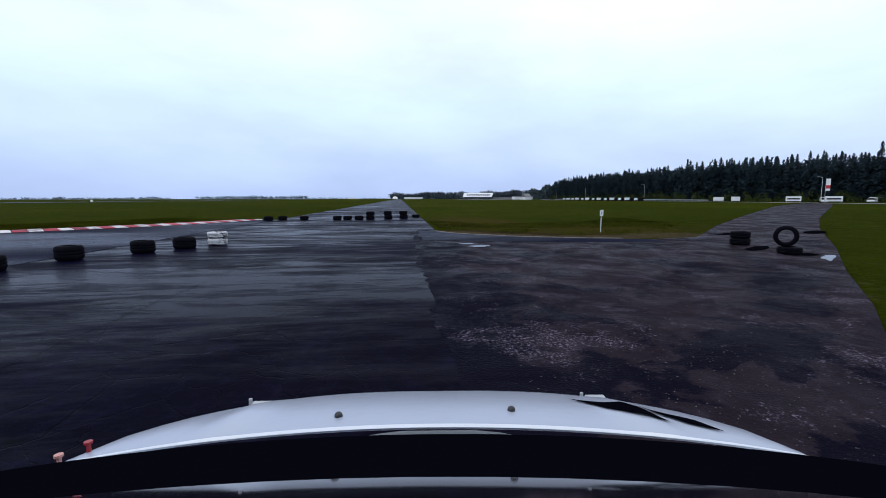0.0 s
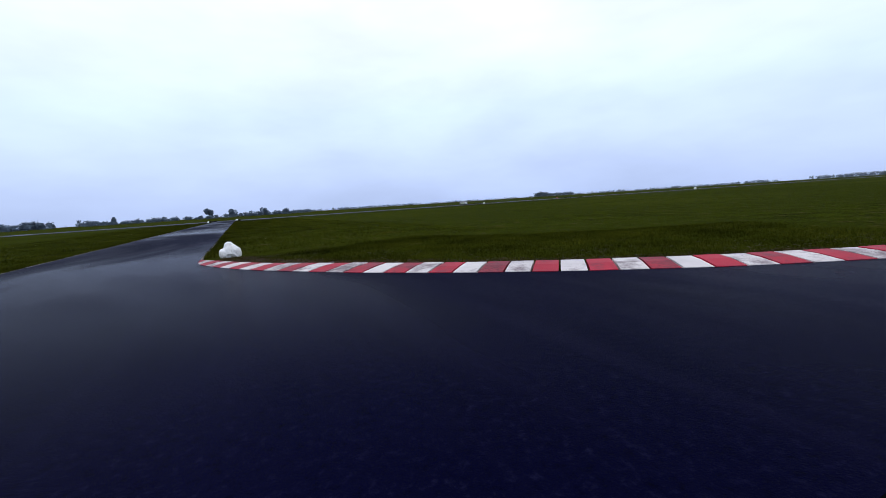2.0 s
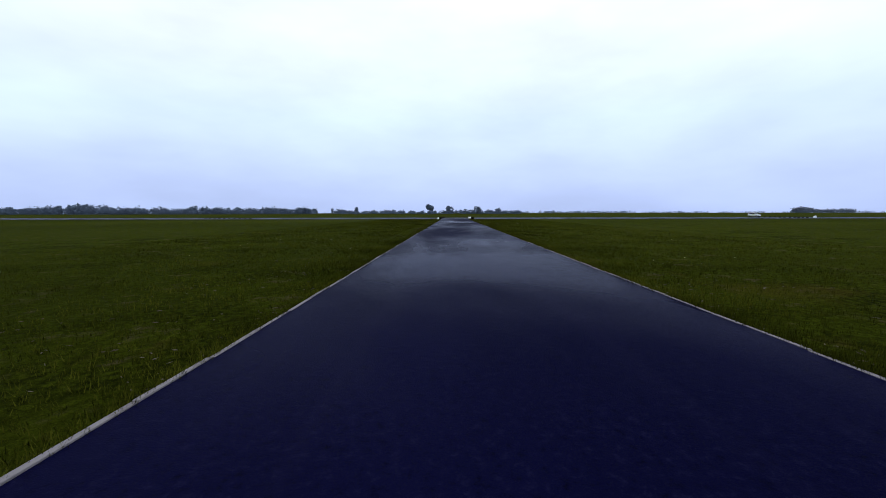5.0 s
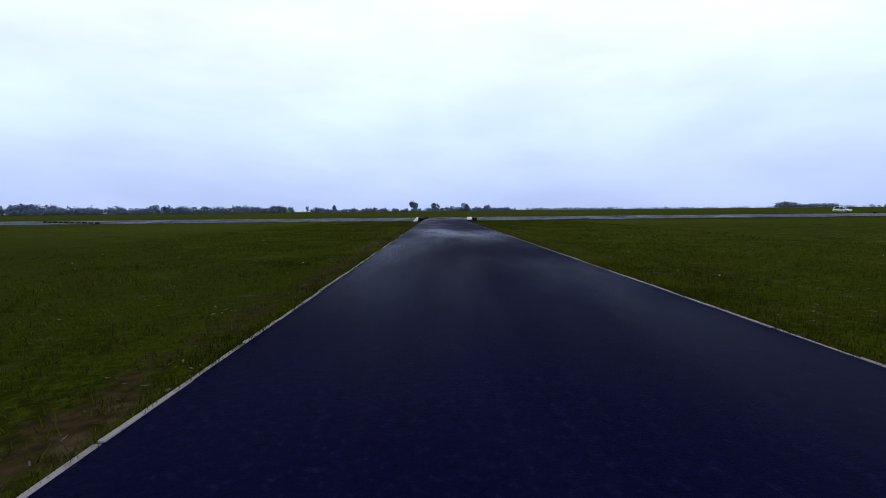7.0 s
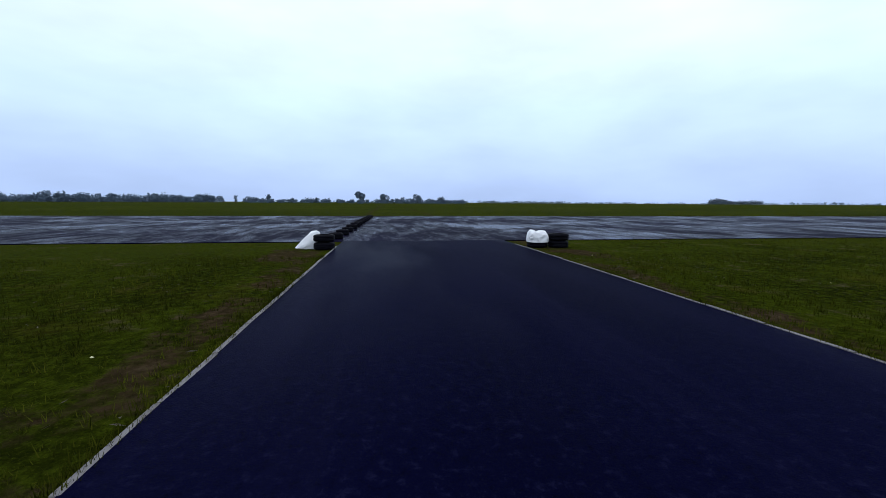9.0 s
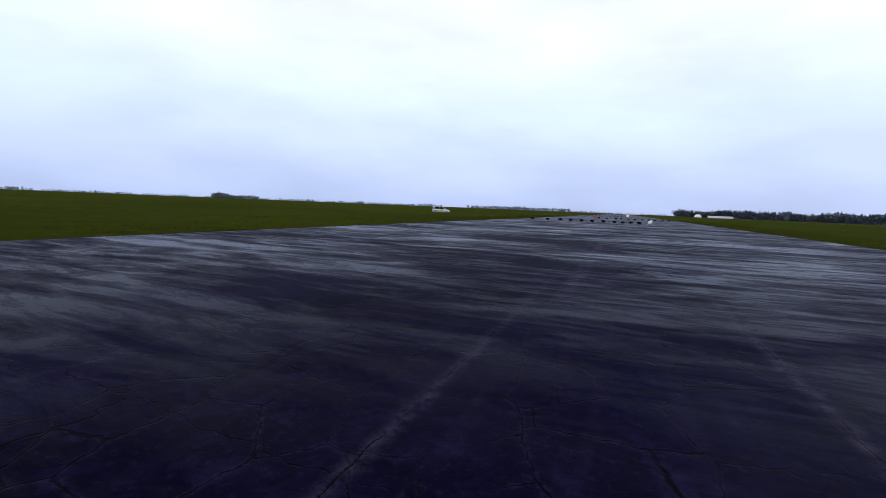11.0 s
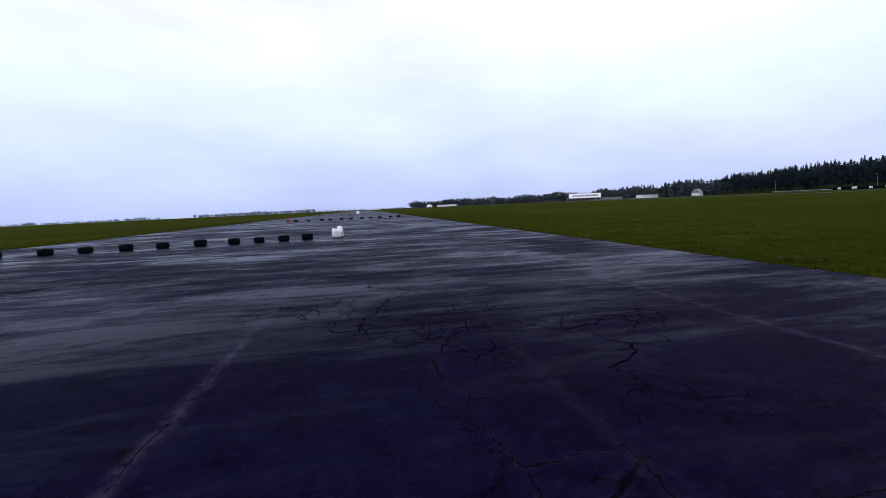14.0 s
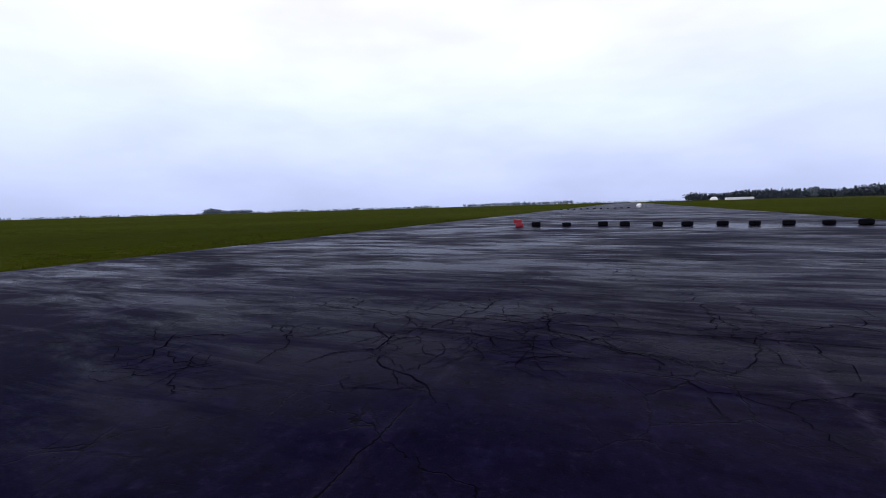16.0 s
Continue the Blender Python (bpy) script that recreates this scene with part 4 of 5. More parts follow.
for i, (x, y, rx, ry, n) in enumerate(((-122.0, 250.2, 1.5, 1.3, 16), (-113.1, 220.0, 0.5, 3.0, 14), (-113.2, 209.8, 0.8, 2.4, 13), (-111.0, 208.2, 1.0, 0.9, 7), (-117.8, 241.0, 1.5, 1.2, 13), (-117.2, 190.6, 1.0, 1.0, 7),
                                       (-114.1, 190.2, 0.8, 0.8, 5), (-120.1, 174.6, 0.5, 1.2, 5), (-117.6, 173.8, 1.5, 1.1, 12), (-121.3, 168.8, 0.6, 1.0, 5), (-118.0, 167.7, 1.2, 0.9, 7), (-112.3, 230.5, 1.3, 1.2, 11),
                                       (-110.3, 230.8, 0.9, 0.9, 6), (-120.0, 214.5, 1.0, 1.5, 7), (-119.0, 257.5, 1.2, 1.4, 8), (-124.5, 198.0, 1.2, 1.2, 6), (-118.3, 251.6, 1.6, 1.5, 15), (-119.6, 240.4, 1.6, 1.3, 10), (-115.6, 182.6, 1.3, 1.5, 9), (-121.4, 181.6, 1.2, 0.9, 7), (-109.8, 215.5, 1.2, 1.4, 8))):
    crack_network(x, y, rx, ry, n, 200 + i)

# patches and water
sheet("apron_strip", [(42.62, 133.8), (44.4, 133.25), (46.0, 132.8), (48.0, 132.5), (50.3, 132.2), (50.4, 133.1), (48.8, 133.62), (47.25, 134.1), (46.0, 134.7), (44.9, 135.5), (43.9, 136.5), (43.25, 137.9), (42.62, 138.2)],
      0.006, 0.1, NEW, "dark patch of newer asphalt at the apron's edge", "asphalt")
for i, (x, y, rx, ry, turn) in enumerate(((51.9, 128.35, 0.55, 0.13, 40), (44.2, 131.7, 0.30, 0.22, 10), (43.9, 132.45, 0.26, 0.12, 150), (-105.72, 201.6, 0.26, 0.06, 80))):
    blotch("puddle", x, y, rx, ry, 0.007, PUDDLE, "thin puddle of rain water on the asphalt", "puddle", 70 + i, turn, 0.6)
MAT_DARK = plain("black_rubber_sheet", (0.003, 0.003, 0.005), rough=0.8, spec=0.0)
for i, (x, y, rx, ry, turn) in enumerate(((51.7, 130.2, 0.8, 0.2, 35), (54.5, 134.8, 0.8, 0.3, 30), (58.6, 135.2, 1.1, 0.35, 38), (51.7, 128.9, 0.45, 0.25, 10))):
    blotch("rubber_sheet", x, y, rx, ry, 0.012, MAT_DARK, "flat scrap of black rubber lying on the apron", "rubber scrap", 90 + i, turn)


# ---- loose stones beside the kerb and on the apron ----
def scatter_stones(name, spots, count, lo, hi, seed, label, material):
    rnd = random.Random(seed)
    vs, fs = [], []
    for _ in range(count):
        x, y, r = rnd.choice(spots)
        a, d = rnd.uniform(0, 6.283), r * math.sqrt(rnd.random())
        cx, cy, s = x + d * math.cos(a), y + d * math.sin(a), rnd.uniform(lo, hi) * rnd.uniform(0.5, 1)
        k = len(vs)
        for dx, dy, dz in ((1, 0, 0.1), (0.2, 0.9, 0), (-0.9, 0.3, 0.1), (-0.3, -1, 0), (0.1, 0.1, 0.8)):
            vs.append((cx + dx * s * rnd.uniform(0.7, 1.2), cy + dy * s * rnd.uniform(0.7, 1.2), -0.022 + dz * s))
        fs += [(k, k + 1, k + 4), (k + 1, k + 2, k + 4), (k + 2, k + 3, k + 4), (k + 3, k, k + 4)]
    return tagged(raw(name, vs, fs, material), label, "stones", kind="stuff")


STONE = plain("grey_stone", (0.085, 0.072, 0.068), rough=0.8, vary=0.5)
scatter_stones("loose_stones", [(9.64 + 23.05 * math.cos(radians(a)), 157.91 + 23.05 * math.sin(radians(a)), 0.75) for a in range(-66, -30, 2)], 1500, 0.004, 0.024, 5, "small loose stones on bare soil behind the kerb", STONE)
GRIT = plain("apron_grit", (0.07, 0.066, 0.07), rough=0.7, vary=0.5)
grit = scatter_stones("apron_grit", [(47, 128.5, 3.6), (45, 124.5, 2.6), (44, 121.5, 1.6), (50, 129.5, 2.4)], 2600, 0.003, 0.011, 6, "loose pale grit on the broken apron", GRIT)
grit.location.z = 0.025


# ---- marker post ----
def marker_post(x, y):
    base = tagged(empty("marker_post", pose(x, y, -0.03, 0, 0, 20)), "thin white marker post with a small white plate", "marker post")
    part("post", rod(bmesh.new(), (0, 0, 0), (0, 0, 0.78), 0.016), WHITE_WALL, base)
    plate = part("plate", box(bmesh.new(), 0, -0.02, 0.80, 0.19, 0.012, 0.25, 0.004), WHITE_WALL, base)
    part("plate_mark", box(bmesh.new(), 0, -0.028, 0.80, 0.04, 0.004, 0.13), DARK, plate, "dark bar on the plate")
    return base


marker_post(50.4, 137.0)

# red and black plastic blocks at the second row's end
RED_PLASTIC = plain("red_plastic", (0.30, 0.012, 0.022), rough=0.4)
barrier = tagged(empty("plastic_barrier", pose(-125.1, 274.35, 0, 0, 0, 12)), "dark red plastic barrier block tipped at the row's end", "barrier")
part("foot", box(bmesh.new(), 0.05, 0, 0.12, 0.5, 0.4, 0.24, 0.03), RED_PLASTIC, barrier)
ob = part("upright", box(bmesh.new(), 0, 0, 0, 0.56, 0.26, 0.26, 0.03), RED_PLASTIC, barrier)
ob.matrix_basis = pose(-0.06, 0, 0.35, 0, 8, 0)


def east(x, y):
    """The forest side of the field runs 1.8 degrees off the strip's own grid, about the strip's end."""
    c, q = math.cos(radians(1.8)), math.sin(radians(1.8))
    return 42 + (x - 42) * c + (y - 122) * q, 122 - (x - 42) * q + (y - 122) * c


# ---- vehicles ----
def loft(sections, material, name, parent, smooth=True, label="", caps=True):
    """A skin through rings of equal length."""
    vs, fs = [], []
    m = len(sections[0])
    for s in sections:
        vs += s
    for i in range(len(sections) - 1):
        for j in range(m):
            k = (j + 1) % m
            fs.append((i * m + j, i * m + k, (i + 1) * m + k, (i + 1) * m + j))
    if caps:
        fs.append(tuple(range(m))[::-1])
        fs.append(tuple(range((len(sections) - 1) * m, len(sections) * m)))
    bm = bmesh.new()
    bv = [bm.verts.new(v) for v in vs]
    for f in fs:
        bm.faces.new([bv[i] for i in f])
    bmesh.ops.recalc_face_normals(bm, faces=bm.faces)
    return part(name, bm, material, parent, label, smooth)


def ring(y, half, z0, z1, n=4.0, seg=20):
    """A rounded rectangle across the car at y."""
    out = []
    for i in range(seg):
        a = 2 * math.pi * (i + 0.5) / seg
        c, s = math.cos(a), math.sin(a)
        out.append((half * math.copysign(abs(c) ** (2 / n), c), y, (z0 + z1) / 2 + (z1 - z0) / 2 * math.copysign(abs(s) ** (2 / n), s)))
    return out


def wheel(parent, x, y, r=0.29):
    side = 1 if x > 0 else -1
    w = new("wheel")
    w.parent = parent
    w.matrix_basis = pose(x, y, r, 0, 90 * side, 0)
    bm = bmesh.new()
    bmesh.ops.create_cone(bm, cap_ends=True, segments=28, radius1=r, radius2=r, depth=0.19)
    bmesh.ops.bevel(bm, geom=[e for e in bm.edges if abs(e.verts[0].co.z - e.verts[1].co.z) < 1e-4], offset=0.03, segments=2, affect="EDGES")
    part("tyre_tread", bm, RUBBER, w)
    bm = bmesh.new()
    bmesh.ops.create_cone(bm, cap_ends=True, segments=24, radius1=r * 0.64, radius2=r * 0.58, depth=0.02, matrix=pose(0, 0, 0.1))
    part("rim", bm, STEEL, w)
    return w


def hatchback(name, m, paint, label, patches=()):
    """A small five-door hatchback; its front points to +y."""
    car = tagged(empty(name, m), label, "car")
    body = [ring(-1.80, 0.62, 0.34, 0.84), ring(-1.72, 0.76, 0.24, 0.94), ring(-1.3, 0.82, 0.20, 0.97), ring(-0.5, 0.83, 0.20, 0.95), ring(0.4, 0.83, 0.20, 0.93), ring(1.0, 0.82, 0.20, 0.88), ring(1.5, 0.78, 0.21, 0.78),
            ring(1.76, 0.68, 0.26, 0.66), ring(1.84, 0.5, 0.32, 0.56)]
    loft(body, paint, "body", car)
    loft([ring(-1.68, 0.66, 0.80, 1.16, 5), ring(-1.45, 0.68, 0.80, 1.37, 5), ring(-0.9, 0.68, 0.80, 1.45, 5), ring(-0.2, 0.68, 0.80, 1.44, 5), ring(0.25, 0.66, 0.80, 1.33, 5), ring(0.95, 0.60, 0.80, 0.93, 5)], GLASS, "cabin_glass", car, label="dark window glass")
    loft([ring(-1.62, 0.60, 1.18, 1.34, 4), ring(-1.4, 0.64, 1.32, 1.435, 4), ring(-0.9, 0.64, 1.40, 1.485, 4), ring(-0.2, 0.64, 1.39, 1.475, 4), ring(0.2, 0.60, 1.34, 1.39, 4)], paint, "roof", car)
    for s in (-1, 1):
        part("front_pillar", rod(bmesh.new(), (0.60 * s, 0.20, 1.37), (0.66 * s, 0.95, 0.92), 0.035), paint, car)
        part("middle_pillar", rod(bmesh.new(), (0.665 * s, -0.32, 1.42), (0.71 * s, -0.28, 0.93), 0.04), paint, car)
        part("rear_pillar", rod(bmesh.new(), (0.65 * s, -1.25, 1.41), (0.72 * s, -1.55, 0.95), 0.10), paint, car)
        part("headlight", box(bmesh.new(), 0.58 * s, 1.66, 0.66, 0.26, 0.16, 0.13, 0.03), STEEL, car, "clear headlight")
        part("tail_light", box(bmesh.new(), 0.66 * s, -1.74, 0.82, 0.14, 0.08, 0.24, 0.02), PRINT_RED, car, "red tail light")
        part("door_mirror", box(bmesh.new(), 0.88 * s, 0.62, 0.98, 0.16, 0.1, 0.12, 0.03), paint, car)
        for y in (-1.2, 1.12):
            wheel(car, 0.76 * s, y)
    for y, z, sy, sz, mat in patches:
        for s in (-1, 1):
            part("side_decal", box(bmesh.new(), 0.832 * s, y, z, 0.012, sy, sz, 0.003), mat, car, "yellow-green decal")
    return car


LIME = plain("lime_decal", (0.42, 0.55, 0.06), rough=0.4)
hatchback("marshal_car", pose(-154.0, 240.6, -0.03, 0, 0, -64), WHITE_CAR, "white hatchback with lime decals parked on the grass", ((0.1, 0.66, 0.8, 0.34, LIME), (-0.7, 0.55, 0.5, 0.2, LIME)))
SILVER = plain("silver_paint", (0.5, 0.52, 0.55), rough=0.25, metal=0.3)
for x, y, yaw, paint, label in ((150.5, 402, 8, WHITE_CAR, "white hatchback parked on the track by the forest"), (152.0, 366, 182, SILVER, "silver hatchback parked on the track by the forest"),
                                (154.0, 232, 140, WHITE_CAR, "white hatchback parked beside the banners"), (157.0, 222, 120, SILVER, "silver hatchback parked beside the banners"),
                                (118, 652, 80, SILVER, "silver hatchback parked before the grandstand")):
    hatchback("parked_car", pose(*east(x, y), -0.03, 0, 0, yaw), paint, label)


WET_SCREEN = Mat("wet_dark_screen", rough=0.3, spec=0.0).colour((0.002, 0.002, 0.004)).m
GLOSS_BLACK = Mat("gloss_black_paint", rough=0.05, spec=0.35).colour((0.002, 0.002, 0.003)).m


# the rally car that carries the camera, as it stands at the start
def rally_car(m):
    car = tagged(empty("rally_car", m), "white rally car with black windscreen and bonnet stickers on wet asphalt", "car")
    def skin(u, v, lift=0.0):
        rear = Vector((0.72 * u, 0.80 - 0.02 * u * u, 0.955 - 0.055 * u * u))
        front = Vector((0.72 * u, 0.80 + 0.60 * (1 - abs(u) ** 2.2) ** 0.75, 0.756 + 0.142 * abs(u) ** 2.0))
        p = rear.lerp(front, v)
        p.z += 0.028 * math.sin(math.pi * v) * (1 - abs(u) ** 3) + 0.012 * math.exp(-((abs(u) - 0.62) / 0.05) ** 2) * math.sin(math.pi * min(v * 1.2, 1)) + lift
        return p

    def skin_patch(n, k, at, lift=0.0):
        vs = [skin(*at(i / n, j / k), lift) for i in range(n + 1) for j in range(k + 1)]
        fs = [(i * (k + 1) + j, (i + 1) * (k + 1) + j, (i + 1) * (k + 1) + j + 1, i * (k + 1) + j + 1) for i in range(n) for j in range(k)]
        return vs, fs

    bonnet = raw("bonnet", *skin_patch(40, 16, lambda a, b: (-1 + 2 * a, b)), BONNET_PAINT, car, "", True)
    # highlight along the rear edge, painted as a thin whiter strip
    raw("bonnet_edge", *skin_patch(40, 1, lambda a, b: (-1 + 2 * a, 0.035 * b), 0.004), WHITE_CAR, bonnet, "", True)
    def swept(rows, crown, half):
        vs, fs = [], []
        for y, z in rows:
            for i in range(25):
                u = -1 + i / 12
                vs.append(((half - 0.10 * (0.8 - y)) * u, y - (0.02 + 0.12 * (0.86 - y)) * u * u, z - crown * u * u))
        for j in range(len(rows) - 1):
            for i in range(24):
                a = j * 25 + i
                fs.append((a, a + 1, a + 26, a + 25))
        return vs, fs
    # ends widened past the glass to stand in for a black cowl
    vs, fs = swept([(0.86, 0.90), (0.79, 0.948), (0.6, 1.059), (0.42, 1.136), (0.30, 1.194)], 0.075, 0.91)
    raw("windscreen", vs, fs, WET_SCREEN, car, "rain-wet black windscreen with a black cowl at both ends", True)
    vs, fs = swept([(0.302, 1.195), (0.26, 1.218), (0.22, 1.2395), (0.18, 1.260), (0.12, 1.284), (0.05, 1.298)], 0.03, 0.73)
    raw("roof_edge", vs, fs, GLOSS_BLACK, car, "glossy black roof edge", True)
    loft([ring(-2.35, 0.62, 0.30, 0.80), ring(-2.2, 0.78, 0.22, 0.90), ring(-1.2, 0.80, 0.18, 0.90), ring(0.0, 0.80, 0.18, 0.89), ring(0.72, 0.78, 0.18, 0.86), ring(0.95, 0.68, 0.2, 0.78), ring(1.2, 0.54, 0.22, 0.70), ring(1.36, 0.3, 0.26, 0.64)],
         WHITE_CAR, "body", car)
    loft([ring(-2.1, 0.6, 0.8, 1.0), ring(-1.8, 0.62, 0.8, 1.22), ring(-1.0, 0.64, 0.8, 1.3), ring(-0.1, 0.64, 0.8, 1.275), ring(0.06, 0.62, 0.8, 1.22)], GLASS, "cabin", car, label="black glass and roof")
    for x, y, z in ((-0.485, 1.135, 0.834), (0.44, 1.20, 0.811)):
        latch = part("bonnet_latch", box(bmesh.new(), x + 0.012, y - 0.01, z + 0.018, 0.055, 0.022, 0.009, 0.004), STEEL, bonnet, "chrome bonnet latch")
        part("latch_pin", rod(bmesh.new(), (x - 0.024, y, z), (x - 0.024, y, z + 0.028), 0.005), STEEL, latch)
    for u, v in ((-0.29, 0.17), (0.235, 0.21)):
        bm = bmesh.new()
        bmesh.ops.create_uvsphere(bm, u_segments=12, v_segments=8, radius=0.009, matrix=Matrix.Translation(skin(u, v, 0.002)))
        part("washer_nozzle", bm, DARK, bonnet, "black washer nozzle", True)
    for (u0, v0), (u1, v1), (u2, v2), (u3, v3) in (((0.46, 0.48), (0.60, 0.25), (0.70, 0.24), (0.66, 0.42)), ((0.66, 0.46), (0.76, 0.28), (0.84, 0.26), (0.80, 0.42))):
        raw("sticker", *skin_patch(8, 4, lambda a, b: (u0 + (u1 - u0) * a + ((u3 - u0) + (u2 - u1 - u3 + u0) * a) * b, v0 + (v1 - v0) * a + ((v3 - v0) + (v2 - v1 - v3 + v0) * a) * b), 0.003), WET_SCREEN, bonnet, "black bonnet sticker", True)
    PINK = plain("faded_pink_plastic", (0.55, 0.28, 0.25), rough=0.6)
    for x, y, mat, h in ((-0.725, 0.79, PINK, 0.012), (-0.70, 0.83, RED_PLASTIC, 0.015)):
        pin = part("cable_stub", rod(bmesh.new(), (x, y, 0.88), (x, y, 0.90 + h), 0.004), mat, car, "short plastic stub")
        part("stub_head", rod(bmesh.new(), (x, y, 0.90 + h), (x, y, 0.905 + h), 0.008), mat, pin)
    for s in (-1, 1):
        for y in (-1.75, 0.62):
            wheel(car, 0.74 * s, y)
    return car


rally_car(pose(41.86, 119.12, 0.0, 0, -0.5, -5.56))


# ---- trees ----
def conifer(vs, fs, x, y, h, r, rnd, z=0.0):
    """Drooping whorls of boughs round a thin trunk, as many small blades."""
    k = len(vs)
    for a in (0, 2.09, 4.19):
        vs.append((x + 0.16 * math.cos(a), y + 0.16 * math.sin(a), z))
    vs.append((x, y, z + h))
    fs += [(k, k + 1, k + 3), (k + 1, k + 2, k + 3), (k + 2, k, k + 3)]
    layers = int(h * 2.3)
    for i in range(layers):
        f = i / layers
        zz = z + h * (0.12 + 0.86 * f) + rnd.uniform(-0.5, 0.5) * (1 - f)
        rr = r * (1 - f) ** 0.55 * rnd.uniform(0.75, 1.15) + 0.15
        m = 10 if f < 0.7 else 7
        a0 = rnd.uniform(0, 6.28)
        for j in range(m):
            a = a0 + 6.283 * j / m + rnd.uniform(-0.5, 0.5)
            zb = zz + rnd.uniform(-0.45, 0.45) * (1 - f)
            q = rr * rnd.uniform(0.65, 1.2)
            w = 0.17 * q + 0.07
            c, s = math.cos(a), math.sin(a)
            dz = rnd.uniform(-0.05, 0.5) * q
            k = len(vs)
            vs += [(x, y, zb + 0.5), (x + c * q * 0.6 - s * w, y + s * q * 0.6 + c * w, zb - dz * 0.5), (x + c * q, y + s * q, zb - dz), (x + c * q * 0.6 + s * w, y + s * q * 0.6 - c * w, zb - dz * 0.5)]
            fs += [(k, k + 1, k + 2), (k, k + 2, k + 3)]


def leafy(vs, fs, x, y, h, r, rnd, z=0.0, leaves=70, size=0.5, span=(0.12, 0.76)):
    """A crown of small leaf clumps in several lobes over a thin trunk."""
    lobes = [(x + rnd.uniform(-0.5, 0.5) * r, y + rnd.uniform(-0.5, 0.5) * r, z + h * rnd.uniform(*span), r * rnd.uniform(0.45, 0.75)) for _ in range(6)]
    for _ in range(leaves):
        cx, cy, cz, cr = rnd.choice(lobes)
        d = Vector((rnd.gauss(0, 1), rnd.gauss(0, 1), rnd.gauss(0, 0.9))).normalized() * cr * rnd.uniform(0.6, 1.0)
        px, py, pz = cx + d.x, cy + d.y, max(z + 0.3, min(cz + d.z, z + h))
        s = size * rnd.uniform(0.6, 1.4)
        k = len(vs)
        for _ in range(4):
            vs.append((px + rnd.uniform(-s, s), py + rnd.uniform(-s, s), pz + rnd.uniform(-s, s)))
        fs += [(k, k + 1, k + 2), (k, k + 2, k + 3), (k + 1, k + 3, k + 2)]


def conifer_forest():
    rnd = random.Random(11)
    vs, fs = [], []
    for i in range(1400):
        y = rnd.uniform(196, 545)
        depth = rnd.random() ** 2.0 * 65
        x = 161 + depth + max(0, 300 - y) * 0.42 + (0 if y > 235 else (235 - y) * 1.4) + rnd.uniform(-2, 2) + (max(0, y - 470) * 0.25)
        h = rnd.uniform(16.0, 18.2) + min(depth, 40) * 0.07
        h += 3.2 * noise.noise(Vector((x * 0.025, y * 0.025, 3))) + (rnd.uniform(0.4, 1.4) if rnd.random() < 0.12 else 0)
        x, y = east(x, y)
        if rnd.random() < 0.66:
            leafy(vs, fs, x, y, h * rnd.uniform(0.84, 1.0), rnd.uniform(2.8, 4.2), rnd, -0.1, 215, 0.50, (0.22, 0.80))
        else:
            conifer(vs, fs, x, y, h * 0.97, rnd.uniform(1.8, 2.7), rnd, -0.1)
    return tagged(raw("conifer_forest", vs, fs, CONIFER), "dense dark mixed spruce forest along the airfield's edge", "forest", kind="stuff")


def undergrowth():
    rnd = random.Random(12)
    vs, fs = [], []
    for i in range(300):
        y = rnd.uniform(205, 545)
        x = 158 + max(0, 300 - y) * 0.42 + (0 if y > 235 else (235 - y) * 1.4) + rnd.uniform(-1, 2.5) + (max(0, y - 470) * 0.25)
        leafy(vs, fs, *east(x, y), rnd.uniform(1.5, 5.0), rnd.uniform(1.0, 2.2), rnd, -0.1, 50, 0.35)
    return tagged(raw("forest_undergrowth", vs, fs, LEAF), "bushy green undergrowth at the forest edge", "bushes", kind="stuff")


conifer_forest()
undergrowth()


def tree_band(name, points, spacing, lo, hi, depth, gap, seed, label, material, conifers=0.0, leaves=40):
    rnd = random.Random(seed)
    vs, fs = [], []
    for (x, y) in smooth_line(points, spacing):
        n = noise.noise(Vector((x * 0.012, y * 0.012, seed)))
        if n < gap:
            continue
        for _ in range(depth):
            h = rnd.uniform(lo, hi) * (0.8 + 0.5 * max(n, -0.2))
            px, py = x + rnd.uniform(-1.6, 1.6) * spacing, y + rnd.uniform(-1.6, 1.6) * spacing
            if rnd.random() < conifers:
                conifer(vs, fs, px, py, h * 1.15, h * 0.2, rnd, -0.1)
            else:
                leafy(vs, fs, px, py, h, h * rnd.uniform(0.45, 0.65), rnd, -0.1, leaves, h * 0.13)
    return tagged(raw(name, vs, fs, material), label, "trees", kind="stuff")


# both leaf colours carry blue aerial haze, the hedge's far more
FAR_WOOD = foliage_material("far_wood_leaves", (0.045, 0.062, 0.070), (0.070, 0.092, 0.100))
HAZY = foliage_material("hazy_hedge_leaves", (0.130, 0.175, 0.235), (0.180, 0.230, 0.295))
tree_band("far_wood", [(-640, 1690), (-460, 1700), (-285, 1700)], 7, 13, 16, 3, -9, 1, "long far wood with a level top on the skyline", HAZED_LEAF, 0.2)
tree_band("far_wood", [(-300, 1760), (-140, 1800), (30, 1780)], 9, 6, 9, 2, -9, 2, "low far wood on the skyline beyond the runway", HAZED_LEAF)
# middle distance: blue-grey haze put into the leaf colour
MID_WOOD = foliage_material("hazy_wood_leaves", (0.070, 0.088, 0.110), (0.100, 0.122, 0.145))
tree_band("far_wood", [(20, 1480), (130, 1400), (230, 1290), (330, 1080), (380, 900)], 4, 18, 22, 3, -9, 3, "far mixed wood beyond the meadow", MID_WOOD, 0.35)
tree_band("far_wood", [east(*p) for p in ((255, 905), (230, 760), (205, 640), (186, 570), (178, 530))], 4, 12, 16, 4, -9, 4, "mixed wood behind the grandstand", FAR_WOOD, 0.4)
